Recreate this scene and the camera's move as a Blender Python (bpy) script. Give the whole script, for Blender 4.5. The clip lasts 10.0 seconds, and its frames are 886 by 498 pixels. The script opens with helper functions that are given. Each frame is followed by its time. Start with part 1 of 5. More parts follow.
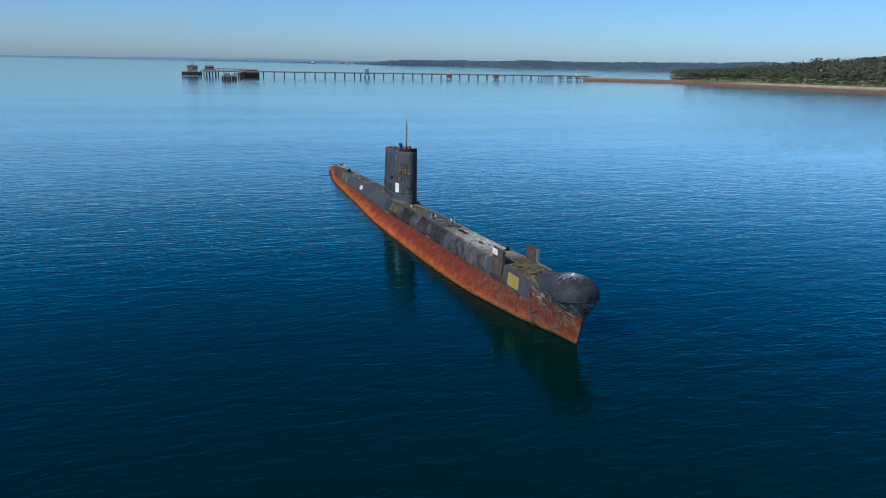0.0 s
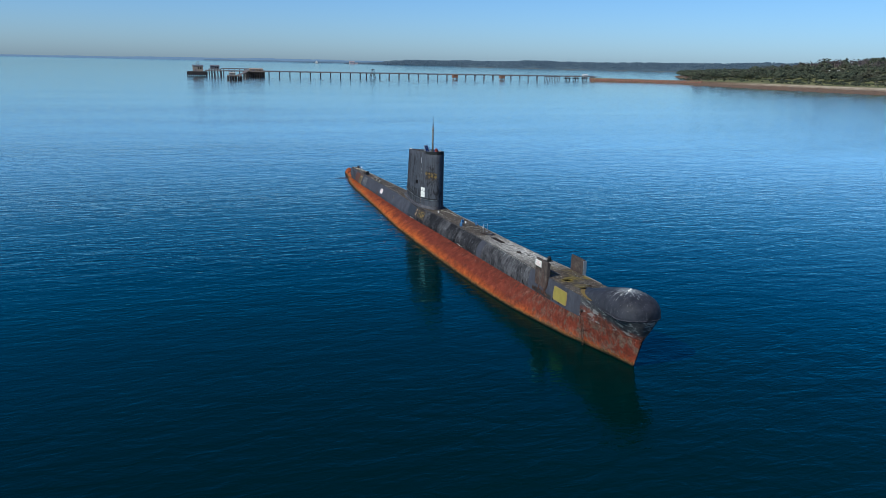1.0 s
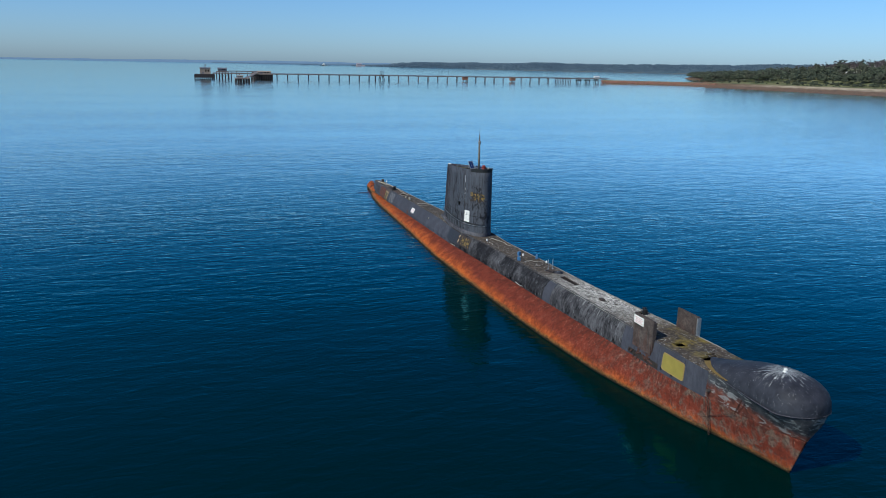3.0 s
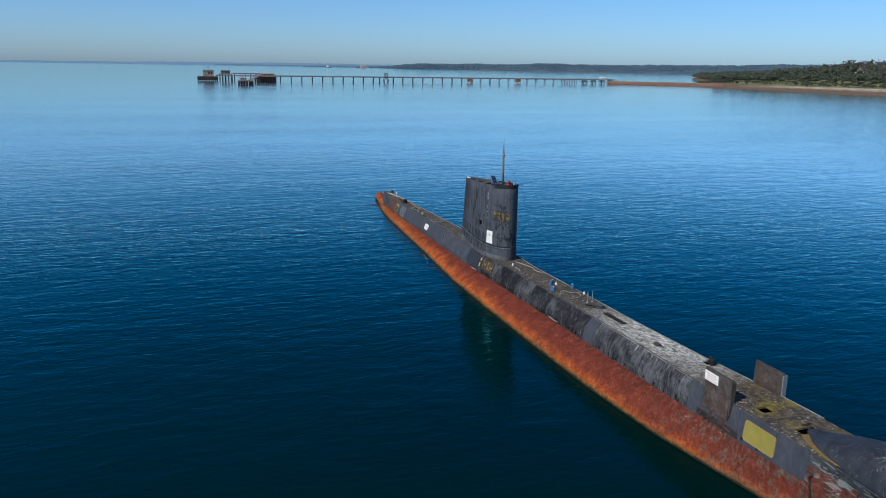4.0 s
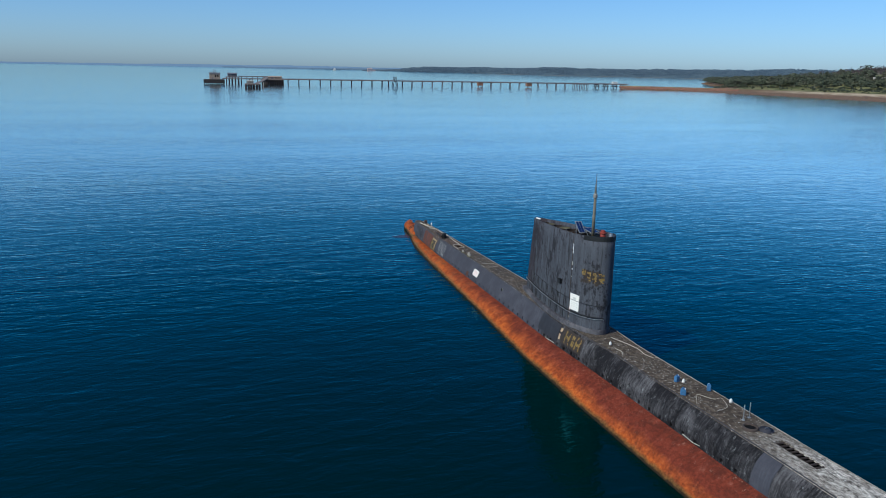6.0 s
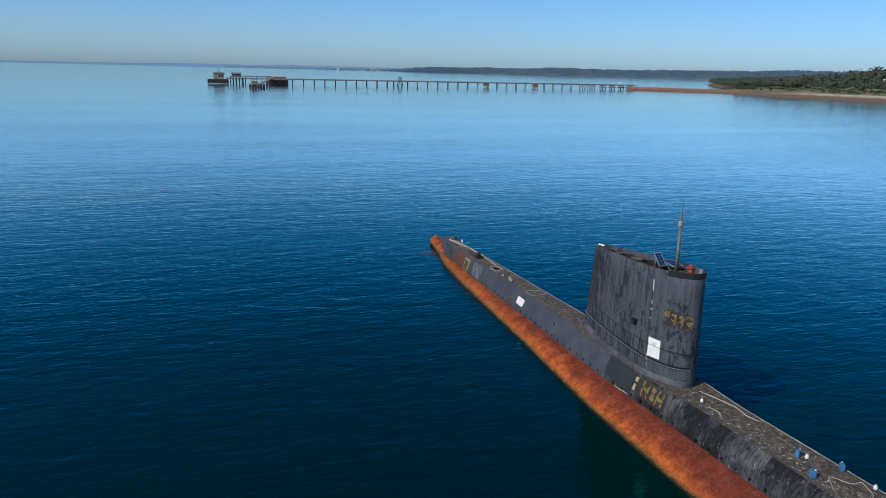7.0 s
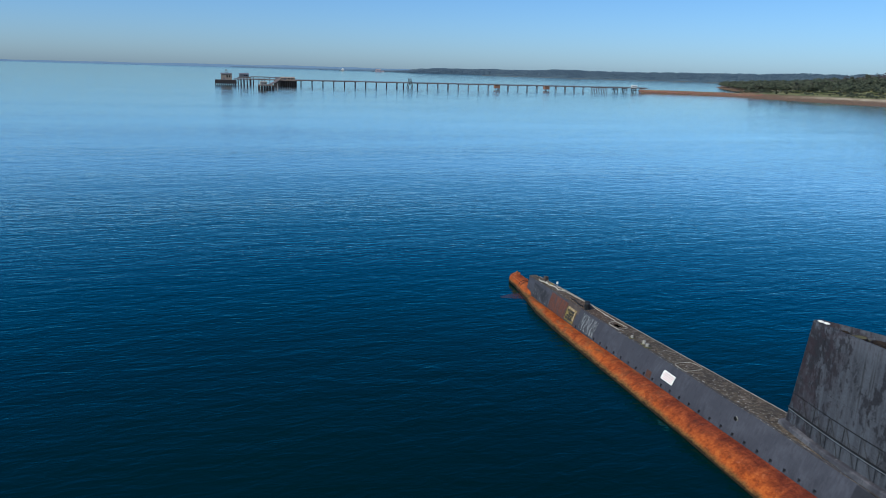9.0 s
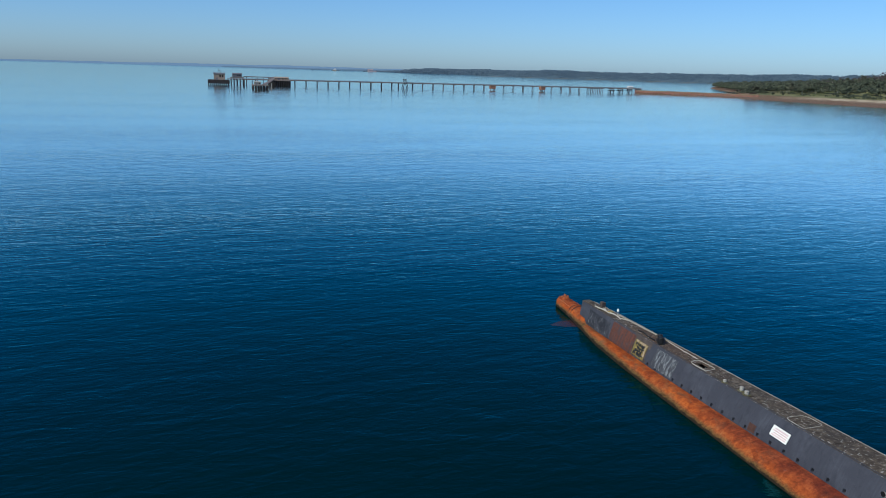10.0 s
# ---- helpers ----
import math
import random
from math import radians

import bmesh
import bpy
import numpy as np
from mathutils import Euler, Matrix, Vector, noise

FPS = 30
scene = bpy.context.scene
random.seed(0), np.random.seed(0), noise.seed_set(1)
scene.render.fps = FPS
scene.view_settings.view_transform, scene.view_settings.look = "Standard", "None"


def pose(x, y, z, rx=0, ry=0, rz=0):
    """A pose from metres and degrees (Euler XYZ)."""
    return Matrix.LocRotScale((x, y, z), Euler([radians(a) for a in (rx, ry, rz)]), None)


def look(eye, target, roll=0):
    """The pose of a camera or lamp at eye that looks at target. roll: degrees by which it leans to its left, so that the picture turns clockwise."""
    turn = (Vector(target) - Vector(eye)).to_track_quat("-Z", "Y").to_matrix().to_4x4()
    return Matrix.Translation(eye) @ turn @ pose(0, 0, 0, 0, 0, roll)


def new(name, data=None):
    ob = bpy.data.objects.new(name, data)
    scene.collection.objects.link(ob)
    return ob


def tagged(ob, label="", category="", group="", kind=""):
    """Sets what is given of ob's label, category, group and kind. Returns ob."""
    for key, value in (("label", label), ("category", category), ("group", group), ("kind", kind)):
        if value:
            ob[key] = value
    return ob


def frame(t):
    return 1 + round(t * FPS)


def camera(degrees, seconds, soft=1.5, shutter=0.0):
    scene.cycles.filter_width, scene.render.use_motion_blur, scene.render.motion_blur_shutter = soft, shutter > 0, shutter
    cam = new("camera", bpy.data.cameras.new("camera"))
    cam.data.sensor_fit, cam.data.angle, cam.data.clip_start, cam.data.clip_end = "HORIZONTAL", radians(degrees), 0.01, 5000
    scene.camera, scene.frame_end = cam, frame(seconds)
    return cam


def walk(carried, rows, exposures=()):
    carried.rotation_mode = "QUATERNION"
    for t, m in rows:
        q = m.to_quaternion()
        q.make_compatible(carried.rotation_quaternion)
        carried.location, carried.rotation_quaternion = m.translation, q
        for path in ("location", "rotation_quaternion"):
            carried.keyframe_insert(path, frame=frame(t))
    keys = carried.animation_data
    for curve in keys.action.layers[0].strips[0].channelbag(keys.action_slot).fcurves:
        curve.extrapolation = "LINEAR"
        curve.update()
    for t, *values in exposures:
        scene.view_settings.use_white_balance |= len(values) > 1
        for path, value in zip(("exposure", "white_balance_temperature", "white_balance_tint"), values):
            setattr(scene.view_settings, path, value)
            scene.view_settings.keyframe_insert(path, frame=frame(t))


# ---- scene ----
cam = camera(61.5, 10.0, 0.65, 0.2)
PATH = [
    (0, (-25.455, -44.078, 19.028), (-24.804, -42.25, 18.544), 1.1),
    (0.5, (-26.177, -41.857, 18.932), (-25.53, -40.028, 18.448), 1.2),
    (1, (-26.709, -39.25, 18.817), (-26.066, -37.419, 18.333), 1.2),
    (1.5, (-27.0, -36.344, 18.777), (-26.362, -34.512, 18.293), 1.1),
    (2, (-27.031, -33.096, 18.699), (-26.397, -31.261, 18.217), 1.1),
    (3.5, (-25.765, -22.171, 18.793), (-25.143, -20.331, 18.315), 1.0),
    (4, (-25.212, -18.193, 18.914), (-24.595, -16.351, 18.438), 0.9),
    (4.5, (-24.817, -14.088, 19.014), (-24.202, -12.245, 18.541), 1.0),
    (5, (-24.422, -9.765, 19.055), (-23.811, -7.919, 18.584), 1.1),
    (5.5, (-24.253, -5.672, 19.23), (-23.646, -3.825, 18.761), 1.1),
    (7, (-24.906, 6.636, 19.568), (-24.308, 8.486, 19.1), 1.3),
    (7.5, (-25.587, 10.455, 19.648), (-24.992, 12.306, 19.179), 1.4),
    (8, (-26.341, 14.279, 19.715), (-25.749, 16.131, 19.247), 1.5),
    (8.5, (-27.166, 18.173, 19.764), (-26.577, 20.026, 19.297), 1.6),
    (9, (-27.989, 22.272, 19.757), (-27.398, 24.125, 19.292), 1.6),
    (9.5, (-28.86, 26.435, 19.726), (-28.263, 28.287, 19.261), 1.7),
    (10, (-29.782, 30.649, 19.708), (-29.17, 32.495, 19.244), 1.7),
]
walk(cam, [(t, look(eye, target, roll)) for t, eye, target, roll in PATH], [(0.0, 0.0, 4560.0, 4.0), (10.0, 0.0, 4560.0, 4.0)])

# ---- world, sun, exposure ----
SUN_WAY = Vector((-9.7, -3.4, 9.2)).normalized()
world = bpy.data.worlds.new("sky")
scene.world = world
world.use_nodes = True
wn = world.node_tree.nodes
sky = wn.new("ShaderNodeTexSky")
sky.sky_type = "NISHITA"
sky.sun_disc = False
sky.sun_elevation = math.asin(SUN_WAY.z)
sky.sun_rotation = math.atan2(SUN_WAY.x, SUN_WAY.y) % (2 * math.pi)
sky.altitude, sky.air_density, sky.dust_density, sky.ozone_density = 0.0, 0.88, 0.62, 2.7
wn["Background"].inputs["Strength"].default_value = 0.089
world.node_tree.links.new(sky.outputs[0], wn["Background"].inputs["Color"])
sun = new("sun", bpy.data.lights.new("sun", "SUN"))
sun.data.energy, sun.data.angle, sun.data.color = 5.0, radians(0.53), (1.0, 0.77, 0.47)
sun.matrix_world = look(SUN_WAY * 100, (0, 0, 0))


# ---- materials ----
class Graph:
    """A small writer of node materials."""

    def __init__(self, name):
        self.mat = bpy.data.materials.new(name)
        self.mat.use_nodes = True
        self.tree = self.mat.node_tree
        self.out = self.tree.nodes["Principled BSDF"]

    def put(self, socket, value):
        if isinstance(value, bpy.types.NodeSocket):
            self.tree.links.new(value, socket)
        elif value is not None:
            socket.default_value = (*value, 1) if isinstance(value, tuple) and len(value) == 3 and socket.type == "RGBA" else value

    def add(self, kind, *values, **named):
        node = self.tree.nodes.new(kind)
        for k, v in enumerate(values):
            self.put(node.inputs[k], v)
        for k, v in named.items():
            self.put(node.inputs[k.replace("_", " ").title()], v)
        return node

    def coord(self, scale=(1, 1, 1), turn=0.0):
        c = self.tree.nodes.new("ShaderNodeTexCoord")
        m = self.tree.nodes.new("ShaderNodeMapping")
        self.tree.links.new(c.outputs["Object"], m.inputs["Vector"])
        m.inputs["Scale"].default_value = scale
        m.inputs["Rotation"].default_value = (0, 0, radians(turn))
        return m.outputs[0]

    def noise(self, scale, detail=4.0, rough=0.55, stretch=(1, 1, 1), turn=0.0, warp=0.0):
        n = self.tree.nodes.new("ShaderNodeTexNoise")
        self.put(n.inputs["Vector"], self.coord(stretch, turn))
        n.inputs["Scale"].default_value, n.inputs["Detail"].default_value = scale, detail
        n.inputs["Roughness"].default_value, n.inputs["Distortion"].default_value = rough, warp
        return n.outputs[0]

    def ramp(self, fac, *stops):
        r = self.tree.nodes.new("ShaderNodeValToRGB")
        self.put(r.inputs[0], fac)
        e = r.color_ramp.elements
        while len(e) < len(stops):
            e.new(0.5)
        for el, (p, c) in zip(e, stops):
            el.position = p
            el.color = (*c, 1) if isinstance(c, tuple) else (c, c, c, 1)
        return r.outputs[0]

    def mix(self, fac, a, b, blend="MIX"):
        m = self.tree.nodes.new("ShaderNodeMix")
        m.data_type, m.blend_type = "RGBA", blend
        self.put(m.inputs[0], fac), self.put(m.inputs[6], a), self.put(m.inputs[7], b)
        return m.outputs[2]

    def math(self, op, a, b=None, clamp=False):
        m = self.tree.nodes.new("ShaderNodeMath")
        m.operation, m.use_clamp = op, clamp
        self.put(m.inputs[0], a)
        if b is not None:
            self.put(m.inputs[1], b)
        return m.outputs[0]

    def axes(self):
        s = self.tree.nodes.new("ShaderNodeSeparateXYZ")
        self.tree.links.new(self.coord(), s.inputs[0])
        return s.outputs

    def random(self):
        return self.tree.nodes.new("ShaderNodeObjectInfo").outputs["Random"]

    def island(self):
        return self.tree.nodes.new("ShaderNodeNewGeometry").outputs["Random Per Island"]

    def bump(self, height, strength, distance):
        b = self.tree.nodes.new("ShaderNodeBump")
        b.inputs["Strength"].default_value, b.inputs["Distance"].default_value = strength, distance
        self.put(b.inputs["Height"], height)
        self.put(self.out.inputs["Normal"], b.outputs[0])

    def done(self, colour, rough=0.7, metal=0.0, spec=0.5):
        self.put(self.out.inputs["Base Color"], colour)
        self.put(self.out.inputs["Roughness"], rough)
        self.put(self.out.inputs["Metallic"], metal)
        self.out.inputs["Specular IOR Level"].default_value = spec
        return self.mat


def plain(name, colour, rough=0.6, metal=0.0, spread=0.25, scale=6.0, spec=0.25):
    """One paint or metal with grain and blotches."""
    g = Graph(name)
    lo, hi = tuple(c * (1 - spread) for c in colour), tuple(min(1, c * (1 + spread)) for c in colour)
    n = g.noise(scale, 5)
    c = g.mix(g.ramp(g.noise(scale * 0.23, 3), (0.4, 0.0), (0.7, 1.0)), g.ramp(n, (0.3, lo), (0.7, hi)), g.ramp(n, (0.3, colour), (0.75, lo)))
    g.bump(n, 0.2, 0.01)
    return g.done(c, rough, metal, spec)


def rust_hull():
    """Maroon above, orange lower down, an olive line and black weed at the waterline."""
    g = Graph("rusted_hull_plating")
    ax = g.axes()
    big = g.noise(0.2, 5, 0.65, (1, 0.7, 1), warp=0.4)
    mid = g.noise(1.3, 7, 0.72, (1, 0.9, 1.1), warp=0.3)
    fine = g.noise(16, 5, 0.75)
    run = g.noise(3.4, 5, 0.65, (0.2, 1.3, 0.2), warp=0.2)
    grain = g.noise(6.5, 7, 0.8)
    tone = g.math("ADD", g.math("ADD", g.math("MULTIPLY", mid, 0.45), g.math("MULTIPLY", run, 0.12)), g.math("MULTIPLY", grain, 0.43))
    orange = g.ramp(tone, (0.36, (0.115, 0.025, 0.005)), (0.46, (0.215, 0.045, 0.007)), (0.54, (0.34, 0.082, 0.010)), (0.64, (0.43, 0.130, 0.020)))
    red = g.ramp(tone, (0.36, (0.055, 0.014, 0.009)), (0.47, (0.098, 0.021, 0.011)), (0.55, (0.150, 0.032, 0.016)), (0.64, (0.22, 0.080, 0.052)))
    # the lower plating is more orange than the plating near the casing and towards the bow
    low = g.math("SUBTRACT", 1.0, g.math("MULTIPLY", g.math("SUBTRACT", ax[2], 0.18), 0.68), True)
    aft = g.math("MULTIPLY", g.math("SUBTRACT", ax[1], 0.0), 0.0085, True)
    k = g.math("ADD", g.math("SUBTRACT", g.math("MULTIPLY", low, 2.1), 1.38), aft)
    k = g.math("ADD", k, g.math("MULTIPLY", g.math("SUBTRACT", big, 0.5), 1.3))
    k = g.math("ADD", k, g.math("MULTIPLY", g.math("SUBTRACT", mid, 0.5), 0.7))
    k = g.math("ADD", k, g.math("MULTIPLY", g.math("SUBTRACT", run, 0.5), 0.5), True)
    c = g.mix(k, red, orange)
    # dark scabs, thin dark runs and pale flecks
    scab = g.ramp(g.noise(1.1, 8, 0.78, (1, 0.7, 1.1), warp=0.3), (0.54, 0.0), (0.62, 0.38))
    c = g.mix(scab, c, g.ramp(grain, (0.4, (0.030, 0.013, 0.009)), (0.6, (0.085, 0.036, 0.022))))
    high = g.math("MULTIPLY", g.math("SUBTRACT", ax[2], 0.9), 1.1, True)
    c = g.mix(g.math("MULTIPLY", high, g.ramp(run, (0.40, 0.0), (0.58, 0.75))), c, (0.030, 0.015, 0.012))
    olive = g.ramp(g.noise(0.6, 6, 0.7, (1, 0.6, 1), warp=0.4), (0.54, 0.0), (0.64, 0.55))
    c = g.mix(g.math("MULTIPLY", olive, g.math("MULTIPLY", g.math("SUBTRACT", ax[1], 50.0), 0.06, True)), c, (0.10, 0.078, 0.042))
    # an olive film climbs the lower plating towards the tail
    film = g.math("MULTIPLY", g.math("SUBTRACT", g.math("ADD", 0.42, g.math("MULTIPLY", g.math("SUBTRACT", mid, 0.5), 0.9)), ax[2]), 3.5, True)
    film = g.math("MULTIPLY", film, g.math("MULTIPLY", g.math("SUBTRACT", ax[1], 46.0), 0.035, True))
    c = g.mix(g.math("MULTIPLY", film, 0.8), c, g.ramp(grain, (0.38, (0.055, 0.040, 0.020)), (0.62, (0.13, 0.098, 0.050))))
    fleck = g.ramp(g.noise(3.6, 8, 0.8), (0.595, 0.0), (0.645, 0.62))
    c = g.mix(g.math("MULTIPLY", fleck, g.math("ADD", 0.35, high, True)), c, (0.35, 0.22, 0.165))
    bow = g.math("MULTIPLY", g.math("SUBTRACT", 15.0, ax[1]), 0.10, True)
    worn = g.ramp(g.noise(1.5, 7, 0.74, (1, 1, 0.8), warp=0.5), (0.47, 0.0), (0.57, 0.8))
    c = g.mix(g.math("MULTIPLY", worn, bow), c, g.ramp(grain, (0.4, (0.045, 0.036, 0.028)), (0.6, (0.15, 0.115, 0.085))))
    # dark growth where the hull is always wet, olive slime above it, wider towards the tail
    line = g.math("SUBTRACT", ax[2], g.math("MULTIPLY", g.math("SUBTRACT", g.noise(1.8, 6, 0.7), 0.5), 0.34))
    line = g.math("SUBTRACT", line, g.math("MULTIPLY", g.math("SUBTRACT", ax[1], 58.0), 0.003, True))
    slime = g.math("MULTIPLY", g.math("SUBTRACT", 0.33, line), 6.0, True)
    growth = g.math("MULTIPLY", g.math("SUBTRACT", 0.15, line), 13.0, True)
    c = g.mix(g.math("MULTIPLY", slime, 0.85), c, g.ramp(grain, (0.38, (0.034, 0.022, 0.008)), (0.62, (0.13, 0.080, 0.026))))
    c = g.mix(growth, c, g.ramp(fine, (0.35, (0.007, 0.006, 0.004)), (0.65, (0.028, 0.018, 0.009))))
    g.bump(g.math("ADD", g.math("MULTIPLY", fine, 0.5), mid), 0.8, 0.06)
    return g.done(c, 0.9, 0.0, 0.1)


def casing_paint(name, dark, light, peel, spill=0.0, part_fade=0.22, streaks=1.0, gaps=0.8):
    """Old paint: chalky runs come down from the deck, and each plate has faded in its own way."""
    g = Graph(name)
    ax = g.axes()
    r = g.random()
    streak = g.noise(5.6, 8, 0.78, (0.3, 2.6, 0.24), warp=0.08)
    blotch = g.noise(0.7, 6, 0.65, warp=0.4)
    patch = g.noise(2.2, 8, 0.75, (1, 1.3, 0.5), warp=0.2)
    fine = g.noise(17, 4, 0.7)
    tone = g.math("ADD", g.math("MULTIPLY", streak, 0.55 * streaks), g.math("MULTIPLY", blotch, 1 - 0.55 * streaks))
    tone = g.math("ADD", tone, g.math("MULTIPLY", g.math("SUBTRACT", r, 0.5), part_fade))
    c = g.ramp(tone, (0.455, dark), (0.535, tuple(0.6 * a + 0.4 * b for a, b in zip(dark, light))), (0.60, light))
    c = g.mix(g.math("MULTIPLY", g.ramp(patch, (0.41, 1.0), (0.44, 0.0)), gaps), c, tuple(v * 0.45 for v in dark))
    c = g.mix(g.math("MULTIPLY", g.ramp(g.noise(3.6, 8, 0.78, (1, 1.5, 0.4)), (peel - 0.01, 0.0), (peel + 0.06, 1.0)), 0.7), c, (0.22, 0.22, 0.225))
    c = g.mix(g.ramp(fine, (0.62, 0.0), (0.72, 0.5)), c, (0.085, 0.055, 0.040))
    if spill:
        # droppings washed over the shoulder behind the bow planes
        near = g.math("SUBTRACT", 1.0, g.math("MULTIPLY", g.math("ABSOLUTE", g.math("SUBTRACT", ax[1], 17.5)), 0.14), True)
        up = g.math("MULTIPLY", g.math("SUBTRACT", ax[2], 2.15), 1.0, True)
        lime = g.math("ADD", g.math("MULTIPLY", up, 0.26), g.math("SUBTRACT", g.noise(3.2, 7, 0.78, (0.5, 2.4, 0.4), warp=0.3), 0.79))
        c = g.mix(g.math("MULTIPLY", g.math("MULTIPLY", lime, 9.0, True), g.math("MULTIPLY", near, spill)), c, (0.40, 0.39, 0.37))
    g.bump(g.math("ADD", fine, g.math("MULTIPLY", blotch, 3.0)), 0.45, 0.015)
    return g.done(c, 0.8, 0.0, 0.14)


def fin_paint():
    """Slate paint with dark blots and runs, stained brown towards its tail."""
    g = Graph("worn_fin_paint")
    ax = g.axes()
    big = g.noise(0.55, 5, 0.6, (1, 1, 0.7), warp=0.4)
    patch = g.noise(3.1, 8, 0.76, (1, 1.2, 0.6), warp=0.15)
    run = g.noise(1.9, 4, 0.6, (1.0, 1.6, 0.09))
    fine = g.noise(14, 5, 0.78)
    base = g.ramp(g.math("ADD", g.math("MULTIPLY", run, 0.6), g.math("MULTIPLY", fine, 0.4)), (0.40, (0.036, 0.037, 0.045)), (0.58, (0.072, 0.075, 0.090)))
    # the tail end and a band below the bridge are the most blotched
    tail = g.math("MULTIPLY", g.math("SUBTRACT", g.math("ADD", ax[1], g.math("MULTIPLY", ax[2], 0.25)), 48.2), 0.45, True)
    lim = g.math("ADD", g.math("MULTIPLY", g.math("SUBTRACT", big, 0.5), 0.5), g.math("ADD", 0.452, g.math("MULTIPLY", tail, 0.07)))
    dark = g.math("MULTIPLY", g.math("SUBTRACT", lim, patch), 22.0, True)
    c = g.mix(g.math("MULTIPLY", dark, 0.88), base, g.ramp(fine, (0.3, (0.008, 0.008, 0.010)), (0.7, (0.024, 0.022, 0.027))))
    c = g.mix(g.math("MULTIPLY", tail, g.ramp(g.noise(1.4, 6, 0.7), (0.46, 0.0), (0.56, 0.75))), c, (0.026, 0.018, 0.022))
    c = g.mix(g.ramp(run, (0.57, 0.0), (0.66, 0.7)), c, (0.013, 0.012, 0.013))
    c = g.mix(g.ramp(g.noise(5, 6, 0.78), (0.64, 0.0), (0.68, 0.5)), c, (0.13, 0.13, 0.14))
    c = g.mix(g.ramp(fine, (0.63, 0.0), (0.74, 0.35)), c, (0.050, 0.034, 0.028))
    g.bump(g.math("ADD", fine, g.math("MULTIPLY", patch, 2.0)), 0.35, 0.02)
    return g.done(c, 0.78, 0.0, 0.15)


def neck_paint():
    g = Graph("scarred_bow_paint")
    ax = g.axes()
    n, fine = g.noise(2.4, 6, 0.7, (1, 1, 0.7), warp=0.6), g.noise(15, 4, 0.7)
    c = g.ramp(n, (0.32, (0.014, 0.014, 0.017)), (0.6, (0.05, 0.050, 0.055)))
    foot = g.math("MULTIPLY", g.math("SUBTRACT", g.math("ADD", g.math("ADD", 2.3, g.math("MULTIPLY", g.math("MULTIPLY", g.math("ADD", ax[1], 0.6), 0.5, True), 0.5)), g.math("MULTIPLY", g.noise(1.6, 6, 0.72, (1, 1, 0.4)), 1.1)), ax[2]), 3.0)
    foot = g.math("SUBTRACT", foot, 1.0, True)
    c = g.mix(foot, c, g.ramp(n, (0.35, (0.040, 0.015, 0.011)), (0.52, (0.085, 0.028, 0.018)), (0.68, (0.15, 0.050, 0.030))))
    scar = g.ramp(g.noise(2.8, 6, 0.7, (0.7, 0.6, 1.5), warp=0.7), (0.54, 0.0), (0.59, 0.75))
    c = g.mix(scar, c, (0.21, 0.205, 0.20))
    g.bump(g.math("ADD", n, fine), 0.4, 0.02)
    return g.done(c, 0.8, 0.0, 0.15)


def deck_surface():
    g = Graph("weathered_deck")
    ax = g.axes()
    n, big, fine = g.noise(3.5, 6, 0.65), g.noise(0.5, 4, 0.6), g.noise(26, 4, 0.7)
    c = g.ramp(n, (0.34, (0.030, 0.022, 0.015)), (0.52, (0.070, 0.053, 0.037)), (0.68, (0.15, 0.120, 0.088)))
    # droppings whiten the stretch behind the bow planes
    along = g.math("SUBTRACT", 1.45, g.math("MULTIPLY", g.math("ABSOLUTE", g.math("SUBTRACT", ax[1], 17.8)), 0.19), True)
    white = g.math("MULTIPLY", g.math("MULTIPLY", along, g.math("ADD", 0.85, g.math("MULTIPLY", ax[0], 0.22)), True), g.ramp(g.noise(1.6, 6, 0.7, (1, 0.6, 1)), (0.32, 0.45), (0.50, 1.0)))
    c = g.mix(white, c, g.ramp(g.noise(4.2, 8, 0.82, (1.3, 0.7, 1), 0, 0.4), (0.40, (0.06, 0.052, 0.045)), (0.50, (0.34, 0.31, 0.27)), (0.59, (0.76, 0.71, 0.63))))
    # brown silt round the after opening
    silt = g.math("SUBTRACT", 1.4, g.math("MULTIPLY", g.math("ABSOLUTE", g.math("SUBTRACT", ax[1], 71.5)), 0.22), True)
    c = g.mix(g.math("MULTIPLY", silt, g.ramp(big, (0.3, 0.55), (0.6, 0.9))), c, g.ramp(n, (0.34, (0.040, 0.024, 0.016)), (0.66, (0.11, 0.070, 0.045))))
    spots = g.ramp(g.noise(6.5, 4, 0.7), (0.60, 0.0), (0.625, 0.95))
    c = g.mix(g.math("MULTIPLY", spots, g.ramp(g.noise(0.35, 4, 0.6), (0.36, 0.35), (0.56, 1.0))), c, (0.48, 0.46, 0.42))
    fore = g.math("SUBTRACT", 1.0, g.math("MULTIPLY", g.math("ABSOLUTE", g.math("SUBTRACT", ax[1], 7.5)), 0.19), True)
    moss = g.math("MULTIPLY", fore, g.ramp(g.noise(0.8, 6, 0.7, (1.3, 0.7, 1)), (0.50, 0.0), (0.58, 0.9)))
    c = g.mix(moss, c, g.ramp(n, (0.35, (0.085, 0.062, 0.012)), (0.65, (0.23, 0.17, 0.025))))
    c = g.mix(g.math("MULTIPLY", g.ramp(big, (0.45, 0.0), (0.7, 0.5)), g.math("SUBTRACT", 1.0, along)), c, (0.045, 0.04, 0.036))
    g.bump(g.math("ADD", n, fine), 0.5, 0.02)
    return g.done(c, 0.9, 0.0, 0.2)


